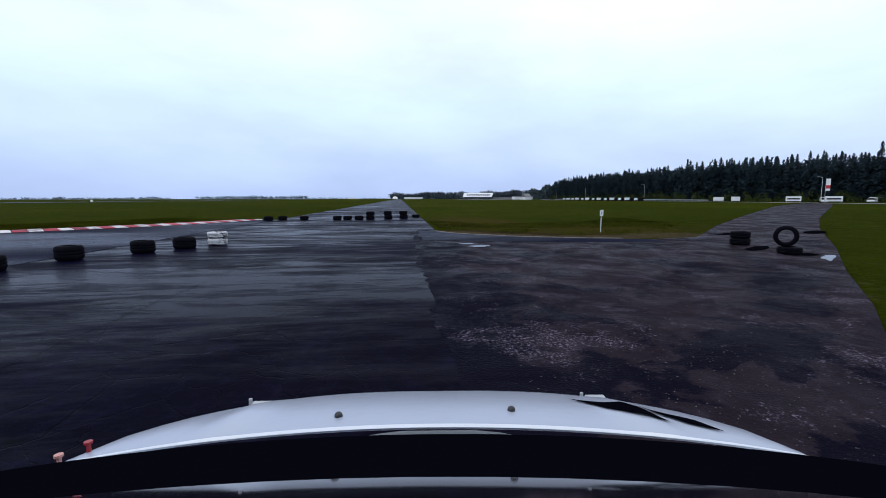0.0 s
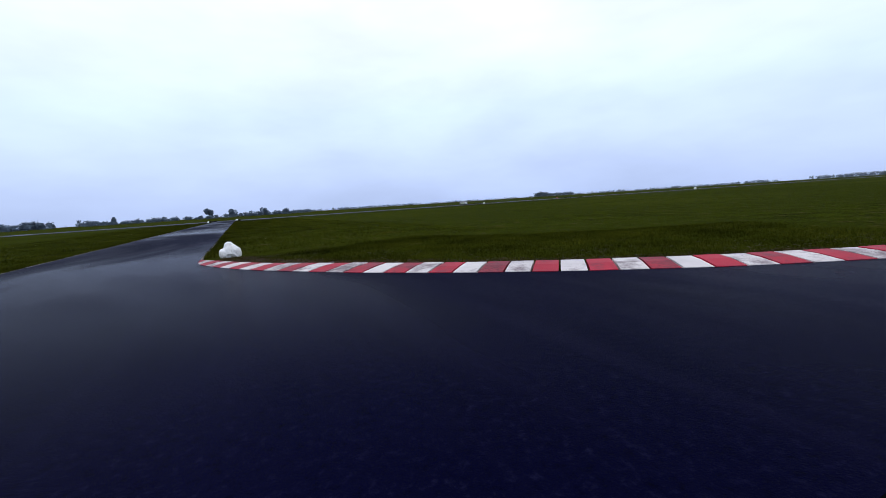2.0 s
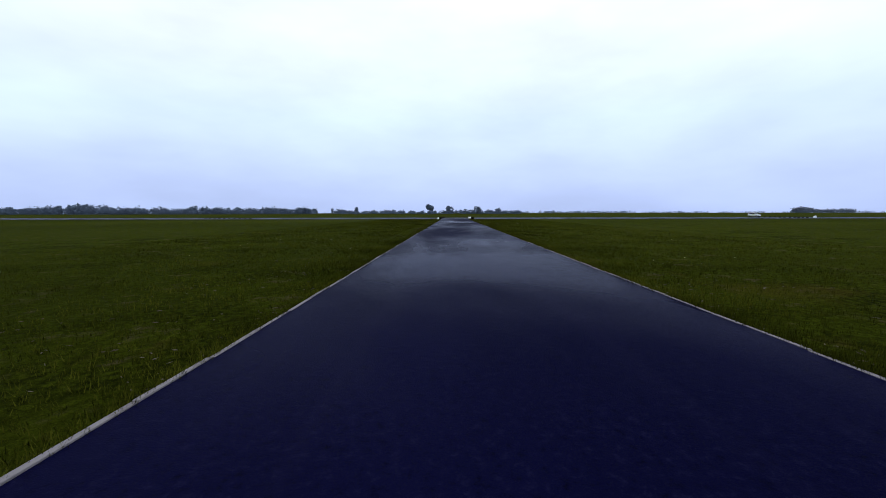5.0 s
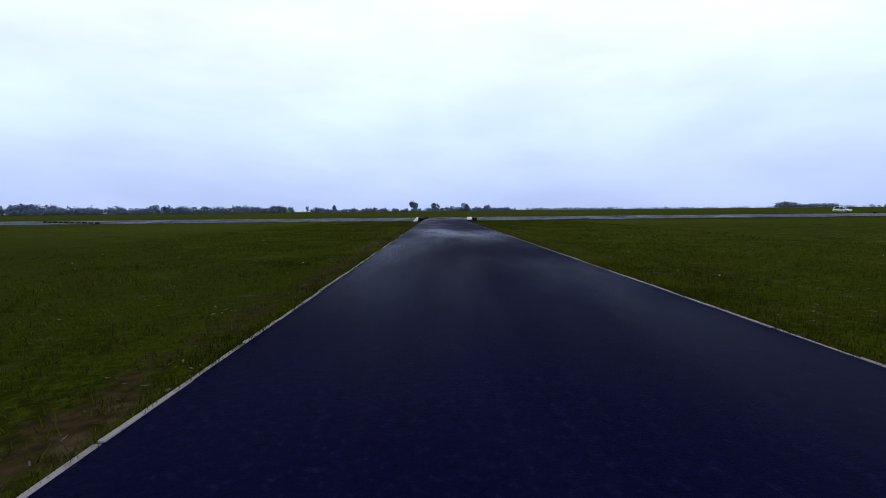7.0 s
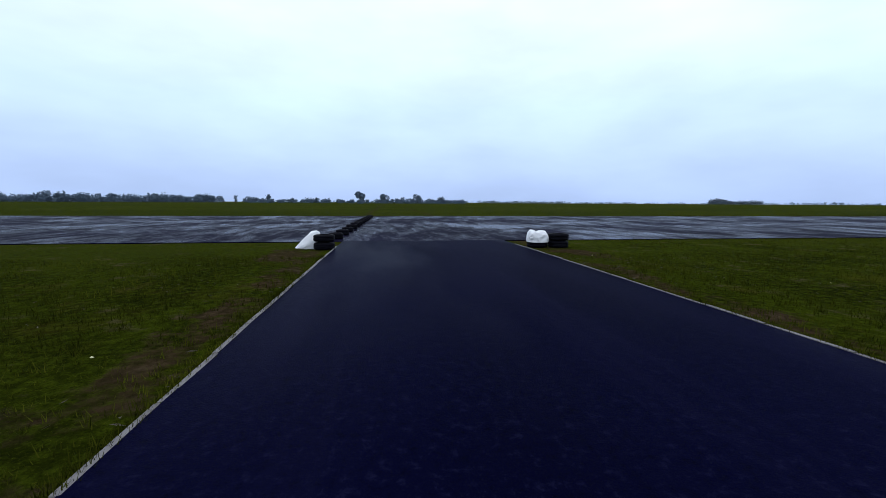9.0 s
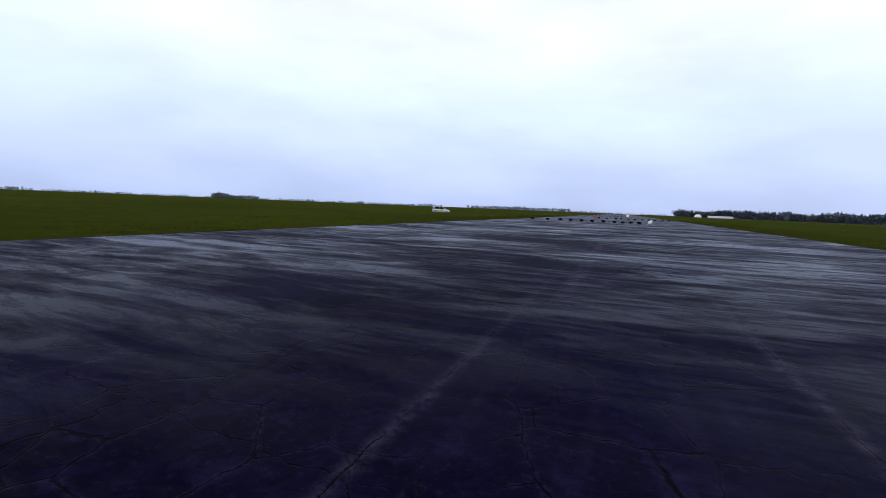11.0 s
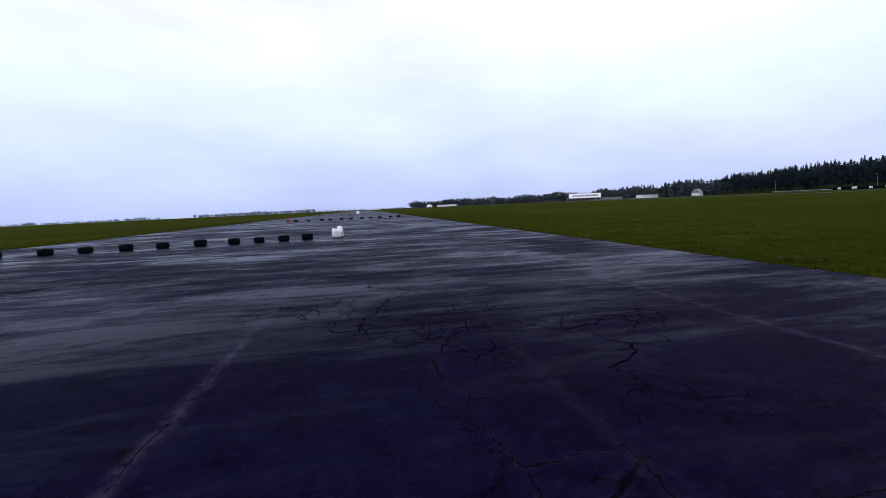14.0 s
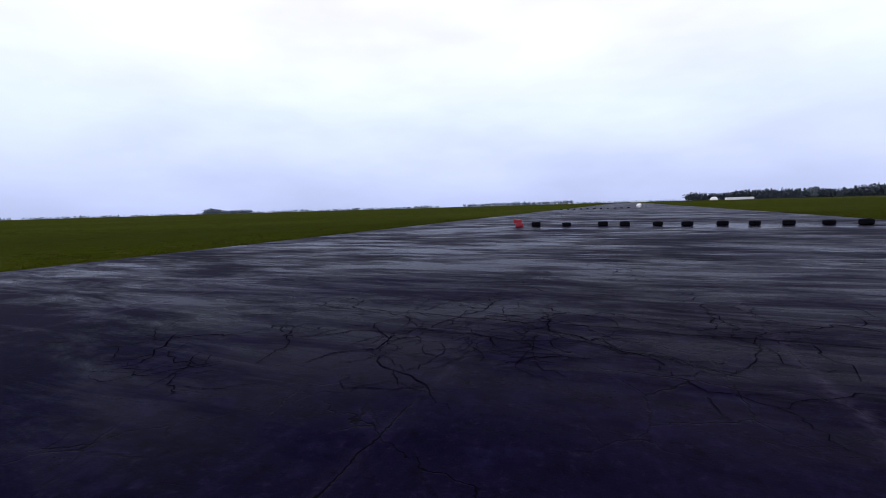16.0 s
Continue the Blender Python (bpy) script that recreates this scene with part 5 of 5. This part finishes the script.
tree_band("far_trees", [(-760, 1800), (-1100, 1950), (-1500, 2000), (-1990, 1862), (-2150, 1500), (-2000, 1000), (-1700, 600), (-1400, 330)], 11, 6, 12, 3, -0.22, 5, "scattered far trees and bushes on the skyline", HAZED_LEAF)
tree_band("far_trees", [(-2070, 1800), (-1990, 1862), (-1900, 1920)], 7, 19, 27, 4, -9, 6, "rounded clump of far trees on the skyline", HAZED_LEAF)
tree_band("far_trees", [(-1385, 2090), (-1365, 2110)], 7, 15, 20, 2, -9, 7, "small clump of far trees on the skyline", HAZED_LEAF)
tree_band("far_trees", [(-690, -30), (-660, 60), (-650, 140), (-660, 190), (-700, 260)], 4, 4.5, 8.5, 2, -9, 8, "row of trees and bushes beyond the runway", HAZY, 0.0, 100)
tree_band("far_trees", [(-1100, 260), (-1300, 420), (-1500, 600)], 14, 5, 9, 2, -0.1, 9, "low far trees on the skyline", HAZED_LEAF)
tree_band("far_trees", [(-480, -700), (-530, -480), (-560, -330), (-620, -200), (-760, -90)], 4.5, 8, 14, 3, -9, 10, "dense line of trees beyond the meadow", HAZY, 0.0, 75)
tree_band("far_trees", [(-900, -100), (-1200, 20), (-1400, 200)], 14, 5, 9, 2, -0.2, 13, "low far trees on the skyline", HAZED_LEAF)


def single_tree(x, y, h, r, seed, label, material, leaves=420):
    rnd = random.Random(seed)
    base = tagged(empty("tree", pose(x, y, -0.1)), label, "tree", "single trees beyond the runway")
    bm = bmesh.new()
    rod(bm, (0, 0, 0), (0.1, 0, h * 0.55), h * 0.03, h * 0.016)
    for i in range(5):
        a = 1.256 * i
        rod(bm, (0.05, 0, h * (0.3 + 0.06 * i)), (math.cos(a) * r * 0.6, math.sin(a) * r * 0.6, h * (0.55 + 0.06 * i)), h * 0.012, h * 0.005, 6)
    part("trunk", bm, BARK, base)
    vs, fs = [], []
    leafy(vs, fs, 0, 0, h, r, rnd, 0, leaves, h * 0.055, (0.10, 0.74))
    raw("crown", vs, fs, material, base)
    return base


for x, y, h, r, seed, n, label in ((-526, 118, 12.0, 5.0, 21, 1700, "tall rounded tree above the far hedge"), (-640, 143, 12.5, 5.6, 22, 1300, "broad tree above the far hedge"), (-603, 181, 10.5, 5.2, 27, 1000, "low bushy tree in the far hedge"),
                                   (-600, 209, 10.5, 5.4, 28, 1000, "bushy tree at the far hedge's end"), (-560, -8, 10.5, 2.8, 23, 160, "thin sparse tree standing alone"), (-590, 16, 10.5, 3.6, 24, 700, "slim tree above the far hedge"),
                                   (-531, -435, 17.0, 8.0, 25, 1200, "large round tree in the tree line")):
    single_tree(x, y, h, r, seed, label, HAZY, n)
single_tree(204, 1290, 24.0, 8.0, 26, "tall tree rising over the far wood", HAZED_LEAF, 500)


# ---- grandstand, dome and the track by the forest ----
def grandstand(m):
    g = tagged(empty("grandstand", m), "white grandstand with a long slanted roof", "grandstand")
    part("base", box(bmesh.new(), 0, 5, 2.2, 40, 7, 4.6), DARK, g, "dark lower wall")
    vs = [(-19.5, -1.0, 3.4), (18.5, -1.0, 3.4), (20.5, 4.0, 8.6), (-17.5, 4.0, 8.6)]
    vs += [(x, y + 0.4, z - 0.3) for x, y, z in vs]
    ob = raw("roof", vs, [(0, 1, 2, 3), (7, 6, 5, 4), (0, 4, 5, 1), (1, 5, 6, 2), (2, 6, 7, 3), (3, 7, 4, 0)], WHITE_WALL, g, "white slanted roof")
    for i in range(13):
        x0 = -15.0 + 2.35 * i
        hi = 0.72 if i % 3 else 0.66
        vs = [(x0 + 2 * f + dx, -1.0 + 5.0 * f - 0.03, 3.4 + 5.2 * f + 0.03) for f, dx in ((0.30, 0), (0.30, 1.5), (hi, 1.5), (hi, 0))]
        raw("roof_mark", vs, [(0, 1, 2, 3)], DARK, ob, "dark bar")
    for i in range(7):
        part("column", box(bmesh.new(), -18 + 6 * i, -0.6, 1.7, 0.4, 0.4, 3.5), STEEL, g)
    part("side_roof", box(bmesh.new(), 33, 6, 4.6, 26, 8, 0.4, 0.05), GREY_WALL, g, "grey low side roof").rotation_euler = (0, radians(9), 0)
    part("side_wall", box(bmesh.new(), 33, 6, 1.4, 25, 7.6, 3.0), GREY_WALL, g)
    return g


grandstand(pose(143, 688, -0.1, 0, 0, -9.5))
hut = tagged(empty("low_hall", pose(*east(172, 640), -0.1, 0, 0, 15)), "low pale hall with a flat roof", "building")
part("wall", box(bmesh.new(), 0, 0, 1.7, 24, 8, 3.6), WHITE_WALL, hut)
part("roof", box(bmesh.new(), 0, 0, 3.65, 25, 9, 0.35, 0.05), GREY_WALL, hut)
house = tagged(empty("gabled_house", pose(*east(150, 536), -0.1, 0, 0, 25)), "small pale house with a steep grey roof", "house")
part("wall", box(bmesh.new(), 0, 0, 1.4, 7, 6, 3.0), WHITE_WALL, house)
raw("roof", [(-3.8, -3.4, 2.8), (3.8, -3.4, 2.8), (3.8, 3.4, 2.8), (-3.8, 3.4, 2.8), (-3.8, 0, 6.0), (3.8, 0, 6.0)], [(0, 1, 5, 4), (2, 3, 4, 5), (0, 4, 3), (1, 2, 5), (3, 2, 1, 0)], GREY_WALL, house, "steep grey roof")
part("mast", rod(bmesh.new(), (-4.6, 0, 0), (-4.6, 0, 7.4), 0.12, 0.06), STEEL, house)
bm = bmesh.new()
bmesh.ops.create_uvsphere(bm, u_segments=32, v_segments=16, radius=7.0)
for v in bm.verts:
    v.co.z = max(v.co.z, 0.0) * 0.95
tagged(part("dome", bm, WHITE_WALL, smooth=True), "white radar dome standing in the meadow", "dome").matrix_basis = pose(29.5, 1204, -0.1)
tagged(part("low_shed", box(bmesh.new(), 0, 0, 2.2, 46, 9, 4.6, 0.2), WHITE_WALL), "long low white shed far off", "building").matrix_basis = pose(75, 1230, -0.1, 0, 0, 10)
tagged(part("low_shed", box(bmesh.new(), 0, 0, 1.6, 34, 8, 3.4, 0.2), WHITE_WALL), "long low white shed far off", "building").matrix_basis = pose(-95, 1420, -0.1, 0, 0, 0)

PALE_TRACK = plain("pale_wet_concrete", (0.11, 0.11, 0.12), rough=0.35, size=0.2)
sheet("forest_track", [east(*p) for p in ((147.2, 205), (154, 205), (155, 470), (180, 560), (172, 566), (147.6, 470))], -0.012, 0.1, PALE_TRACK, "pale wet concrete track along the forest", "road")
sheet("forest_apron", [east(*p) for p in ((90, 640), (175, 610), (185, 640), (95, 668))], -0.014, 0.1, PALE_TRACK, "pale wet apron before the grandstand", "road")


def board(x, y, w, h, yaw, label, mark=False, group="white boards along the track"):
    b = tagged(empty("board", pose(*east(x, y), -0.05, 0, 0, yaw)), label, "board", group)
    part("panel", box(bmesh.new(), 0, 0, 0.5 + h / 2, w, 0.1, h, 0.02), WHITE_WALL, b)
    for s in (-1, 1):
        part("leg", box(bmesh.new(), s * w * 0.42, 0, 0.3, 0.08, 0.08, 0.7), STEEL, b)
    if mark:
        part("panel_mark", box(bmesh.new(), 0, -0.07, 0.5 + h / 2, w * 0.8, 0.02, h * 0.3), DARK, b, "dark bar")
    return b


for i in range(13):
    if i % 2:
        board(145.6, 318 + 8.2 * i, 2.6, 1.15, -25, "white board standing before the dark tyre barrier")
    else:
        board(145.6, 318 + 8.2 * i, 1.5, 1.0, -25, "small white board standing before the dark tyre barrier")


def tyre_barrier(y0, y1, count):
    """A long wall of stacked tyres wrapped in black rubber belting, in bays."""
    b = tagged(empty("tyre_barrier", pose(*east(146.8, y0), -0.05)), "long low black tyre barrier behind the white boards", "barrier")
    for i in range(count):
        (ax, ay), (bx, by) = east(146.8, y0 + (y1 - y0) * i / count), east(146.8, y0 + (y1 - y0) * (i + 0.97) / count)
        ox, oy = east(146.8, y0)
        bm = bmesh.new()
        box(bm, 0, 0, 0, math.dist((ax, ay), (bx, by)), 0.65, 1.5 + 0.08 * math.sin(i * 2.4), 0.12)
        ob = part("barrier_bay", bm, RUBBER, b)
        ob.matrix_basis = pose((ax + bx) / 2 - ox, (ay + by) / 2 - oy, 0.74, 0, 0, math.degrees(math.atan2(by - ay, bx - ax)))


tyre_barrier(313, 421, 18)
for x, y, w, h in ((145.5, 262, 3.0, 1.2), (145.5, 254, 2.4, 1.3)):
    board(x, y, w, h, -35, "white board standing along the forest track")
board(146.5, 233.5, 3.4, 1.3, -42, "white banner board with a dark line of lettering", True)
board(148.2, 223.5, 3.4, 1.3, -42, "white banner board with a dark line of lettering", True)


def lamp_post(x, y, h):
    b = tagged(empty("lamp_post", pose(*east(x, y), -0.05)), "tall thin grey lamp post beside the track", "lamp post", "lamp posts along the track")
    part("pole", rod(bmesh.new(), (0, 0, 0), (0, 0, h), 0.11, 0.06), STEEL, b)
    part("arm", rod(bmesh.new(), (0, 0, h), (-1.1, 0, h + 0.2), 0.05), STEEL, b)
    part("lamp_head", box(bmesh.new(), -1.25, 0, h + 0.2, 0.6, 0.24, 0.12, 0.03), STEEL, b)


for x, y, h in ((156, 235, 7.0), (156.5, 214, 7.5), (156, 330, 8), (156, 405, 8), (158, 470, 8)):
    lamp_post(x, y, h)
flag = tagged(empty("banner_flag", pose(156, 227, -0.05, 0, 0, -42)), "tall white and red banner flag on a pole", "flag")
part("pole", rod(bmesh.new(), (0, 0, 0), (0, 0, 6.6), 0.05), STEEL, flag)
cloth = part("cloth", box(bmesh.new(), 0.5, 0, 4.9, 0.9, 0.03, 3.2, 0.01), WHITE_WALL, flag)
part("cloth_stripe", box(bmesh.new(), 0.5, 0, 4.3, 0.92, 0.04, 0.9, 0.01), PRINT_RED, cloth, "red stripe")


def guard_rail(x0, y0, x1, y1, posts):
    g = tagged(empty("guard_rail"), "grey steel guard rail along the forest track", "guard rail")
    a, b = Vector((x0, y0, 0)), Vector((x1, y1, 0))
    d = (b - a).normalized()
    for z in (0.52, 0.66):
        part("beam", rod(bmesh.new(), a + Vector((0, 0, z)), b + Vector((0, 0, z)), 0.09, 0.09, 6), STEEL, g)
    for i in range(posts):
        p = a.lerp(b, (i + 0.5) / posts)
        part("rail_post", box(bmesh.new(), p.x, p.y, 0.28, 0.12, 0.12, 0.7), STEEL, g)


guard_rail(*east(146.2, 268), *east(146.0, 312), 12)
guard_rail(*east(155, 420), *east(155.5, 470), 12)


# ---- grass that stands up beside the road ----
BLADE = foliage_material("grass_blades", (0.018, 0.023, 0.001), (0.078, 0.084, 0.007), 0.9)


def tufts(name, spots, seed, label, lo=0.03, hi=0.10, blades=5):
    rnd = random.Random(seed)
    vs, fs = [], []
    for x, y in spots(rnd):
        n = noise.noise(Vector((x * 0.6, y * 0.6, seed)))
        h = rnd.uniform(lo, hi) * (1.1 + 0.8 * n)
        if h < 0.03:
            continue
        for _ in range(blades):
            a = rnd.uniform(0, 6.283)
            ox, oy = x + rnd.uniform(-0.05, 0.05), y + rnd.uniform(-0.05, 0.05)
            w = rnd.uniform(0.0025, 0.006)
            l = rnd.uniform(0.2, 0.8) * h
            k = len(vs)
            c, s = math.cos(a), math.sin(a)
            vs += [(ox - s * w, oy + c * w, -0.035), (ox + s * w, oy - c * w, -0.035), (ox + c * l, oy + s * l, -0.03 + h * rnd.uniform(0.6, 1.1))]
            fs.append((k, k + 1, k + 2))
    return tagged(raw(name, vs, fs, BLADE), label, "grass", kind="stuff")


def beside_north(rnd):
    for _ in range(82000):
        x = rnd.uniform(-101, 17)
        o = 0.03 + 13.0 * rnd.random() ** 2.4
        if x < -55 and 0.1 < o < 1.3 and rnd.random() < 0.7:
            continue
        yield x, link(x, NORTH) + o


def beside_south(rnd):
    for _ in range(82000):
        x = rnd.uniform(-101, 15)
        o = 0.03 + 13.0 * rnd.random() ** 2.4
        if x < -25 and 0.1 < o < 1.3 and rnd.random() < 0.7:
            continue
        yield x, link(x, SOUTH) - o


def behind_kerb(rnd):
    line = smooth_line(KERB_IN, 0.3)
    for _ in range(30000):
        i = rnd.randrange(1, len(line))
        (ax, ay), (bx, by) = line[i - 1], line[i]
        d = Vector((bx - ax, by - ay)).normalized()
        o = 1.15 + 8 * rnd.random() ** 1.0
        if o < 1.9 and rnd.random() < 0.75:
            continue
        q = rnd.uniform(-0.6, 0.6)
        yield ax - d.y * o + d.x * q + rnd.uniform(-0.2, 0.2), ay + d.x * o + d.y * q + rnd.uniform(-0.2, 0.2)
    for _ in range(5000):
        yield rnd.uniform(12, 21), 130 - 0.5 - 6 * rnd.random()


def apron_corner(rnd):
    for _ in range(9000):
        x = 43.6 + 14 * rnd.random()
        y = 134.2 + max(0, 47 - x) * 0.95 + 1.3 + 8 * rnd.random() + max(0, x - 52) * 1.2
        if noise.noise(Vector((x * 0.5, y * 0.5, 7))) < 0.05 and y < 139.5:
            continue
        yield x, y


def runway_edges(rnd):
    for _ in range(20000):
        yield RUN_E + 0.08 + 9 * rnd.random() ** 2.2, rnd.uniform(142, 300)
    for _ in range(18000):
        yield RUN_W - 0.08 - 8 * rnd.random() ** 2.2, rnd.uniform(165, 300)


tufts("grass_tufts", beside_north, 31, "uneven green grass tufts beside the link road")
tufts("grass_tufts", beside_south, 32, "uneven green grass tufts beside the link road")
tufts("grass_tufts", behind_kerb, 33, "rough green grass tufts behind the kerb")
tufts("grass_tufts", apron_corner, 34, "rough green grass tufts at the apron corner")
tufts("grass_tufts", runway_edges, 35, "rough grass fringe along the runway")


def flowers():
    rnd = random.Random(41)
    vs, fs = [], []
    for _ in range(150):
        x = rnd.uniform(-100, 12)
        y = link(x, NORTH) + 0.6 + 9 * rnd.random() if rnd.random() < 0.5 else link(x, SOUTH) - 0.6 - 9 * rnd.random()
        r, h, k = rnd.uniform(0.008, 0.018), rnd.uniform(0.04, 0.10), len(vs)
        for j in range(6):
            vs.append((x + r * math.cos(j * 1.047), y + r * math.sin(j * 1.047), h))
        vs.append((x, y, h + r * 0.8))
        fs += [(k + j, k + (j + 1) % 6, k + 6) for j in range(6)]
    return tagged(raw("meadow_flowers", vs, fs, plain("pale_petals", (0.55, 0.52, 0.30), rough=0.6)), "tiny pale yellow flowers in the grass", "flowers", kind="stuff")


flowers()


# ---- straw, dead leaves and crumbs of soil lying in the grass ----
STRAW = plain("pale_straw", (0.062, 0.048, 0.026), rough=0.8, vary=0.5)


def litter(name, spots, seed, label):
    rnd = random.Random(seed)
    vs, fs = [], []
    for x, y in spots(rnd):
        if noise.noise(Vector((x * 0.5, y * 0.5, seed))) < -0.05:
            continue
        a, l, w = rnd.uniform(0, 6.283), rnd.uniform(0.015, 0.06), rnd.uniform(0.003, 0.014)
        c, s, k = math.cos(a), math.sin(a), len(vs)
        for u, v in ((-1, -0.4), (0.2, -1), (1, 0.3), (-0.1, 1)):
            vs.append((x + c * l * u - s * w * v, y + s * l * u + c * w * v, -0.022 + rnd.uniform(0, 0.018)))
        fs.append((k, k + 1, k + 2, k + 3))
    return tagged(raw(name, vs, fs, STRAW), label, "litter", kind="stuff")


def verge(rnd):
    for _ in range(5000):
        x = rnd.uniform(-100, 17)
        yield x, (link(x, NORTH) + 0.1 + 3.5 * rnd.random() ** 1.5) if rnd.random() < 0.5 else (link(x, SOUTH) - 0.1 - 3.5 * rnd.random() ** 1.5)
    line = smooth_line(KERB_IN, 0.3)
    for _ in range(2500):
        i = rnd.randrange(1, len(line))
        (ax, ay), (bx, by) = line[i - 1], line[i]
        d = Vector((bx - ax, by - ay)).normalized()
        o = 1.1 + 3.0 * rnd.random() ** 1.4
        yield ax - d.y * o + rnd.uniform(-0.2, 0.2), ay + d.x * o + rnd.uniform(-0.2, 0.2)


litter("straw_litter", verge, 44, "scattered pale straw and dead leaves in the grass")
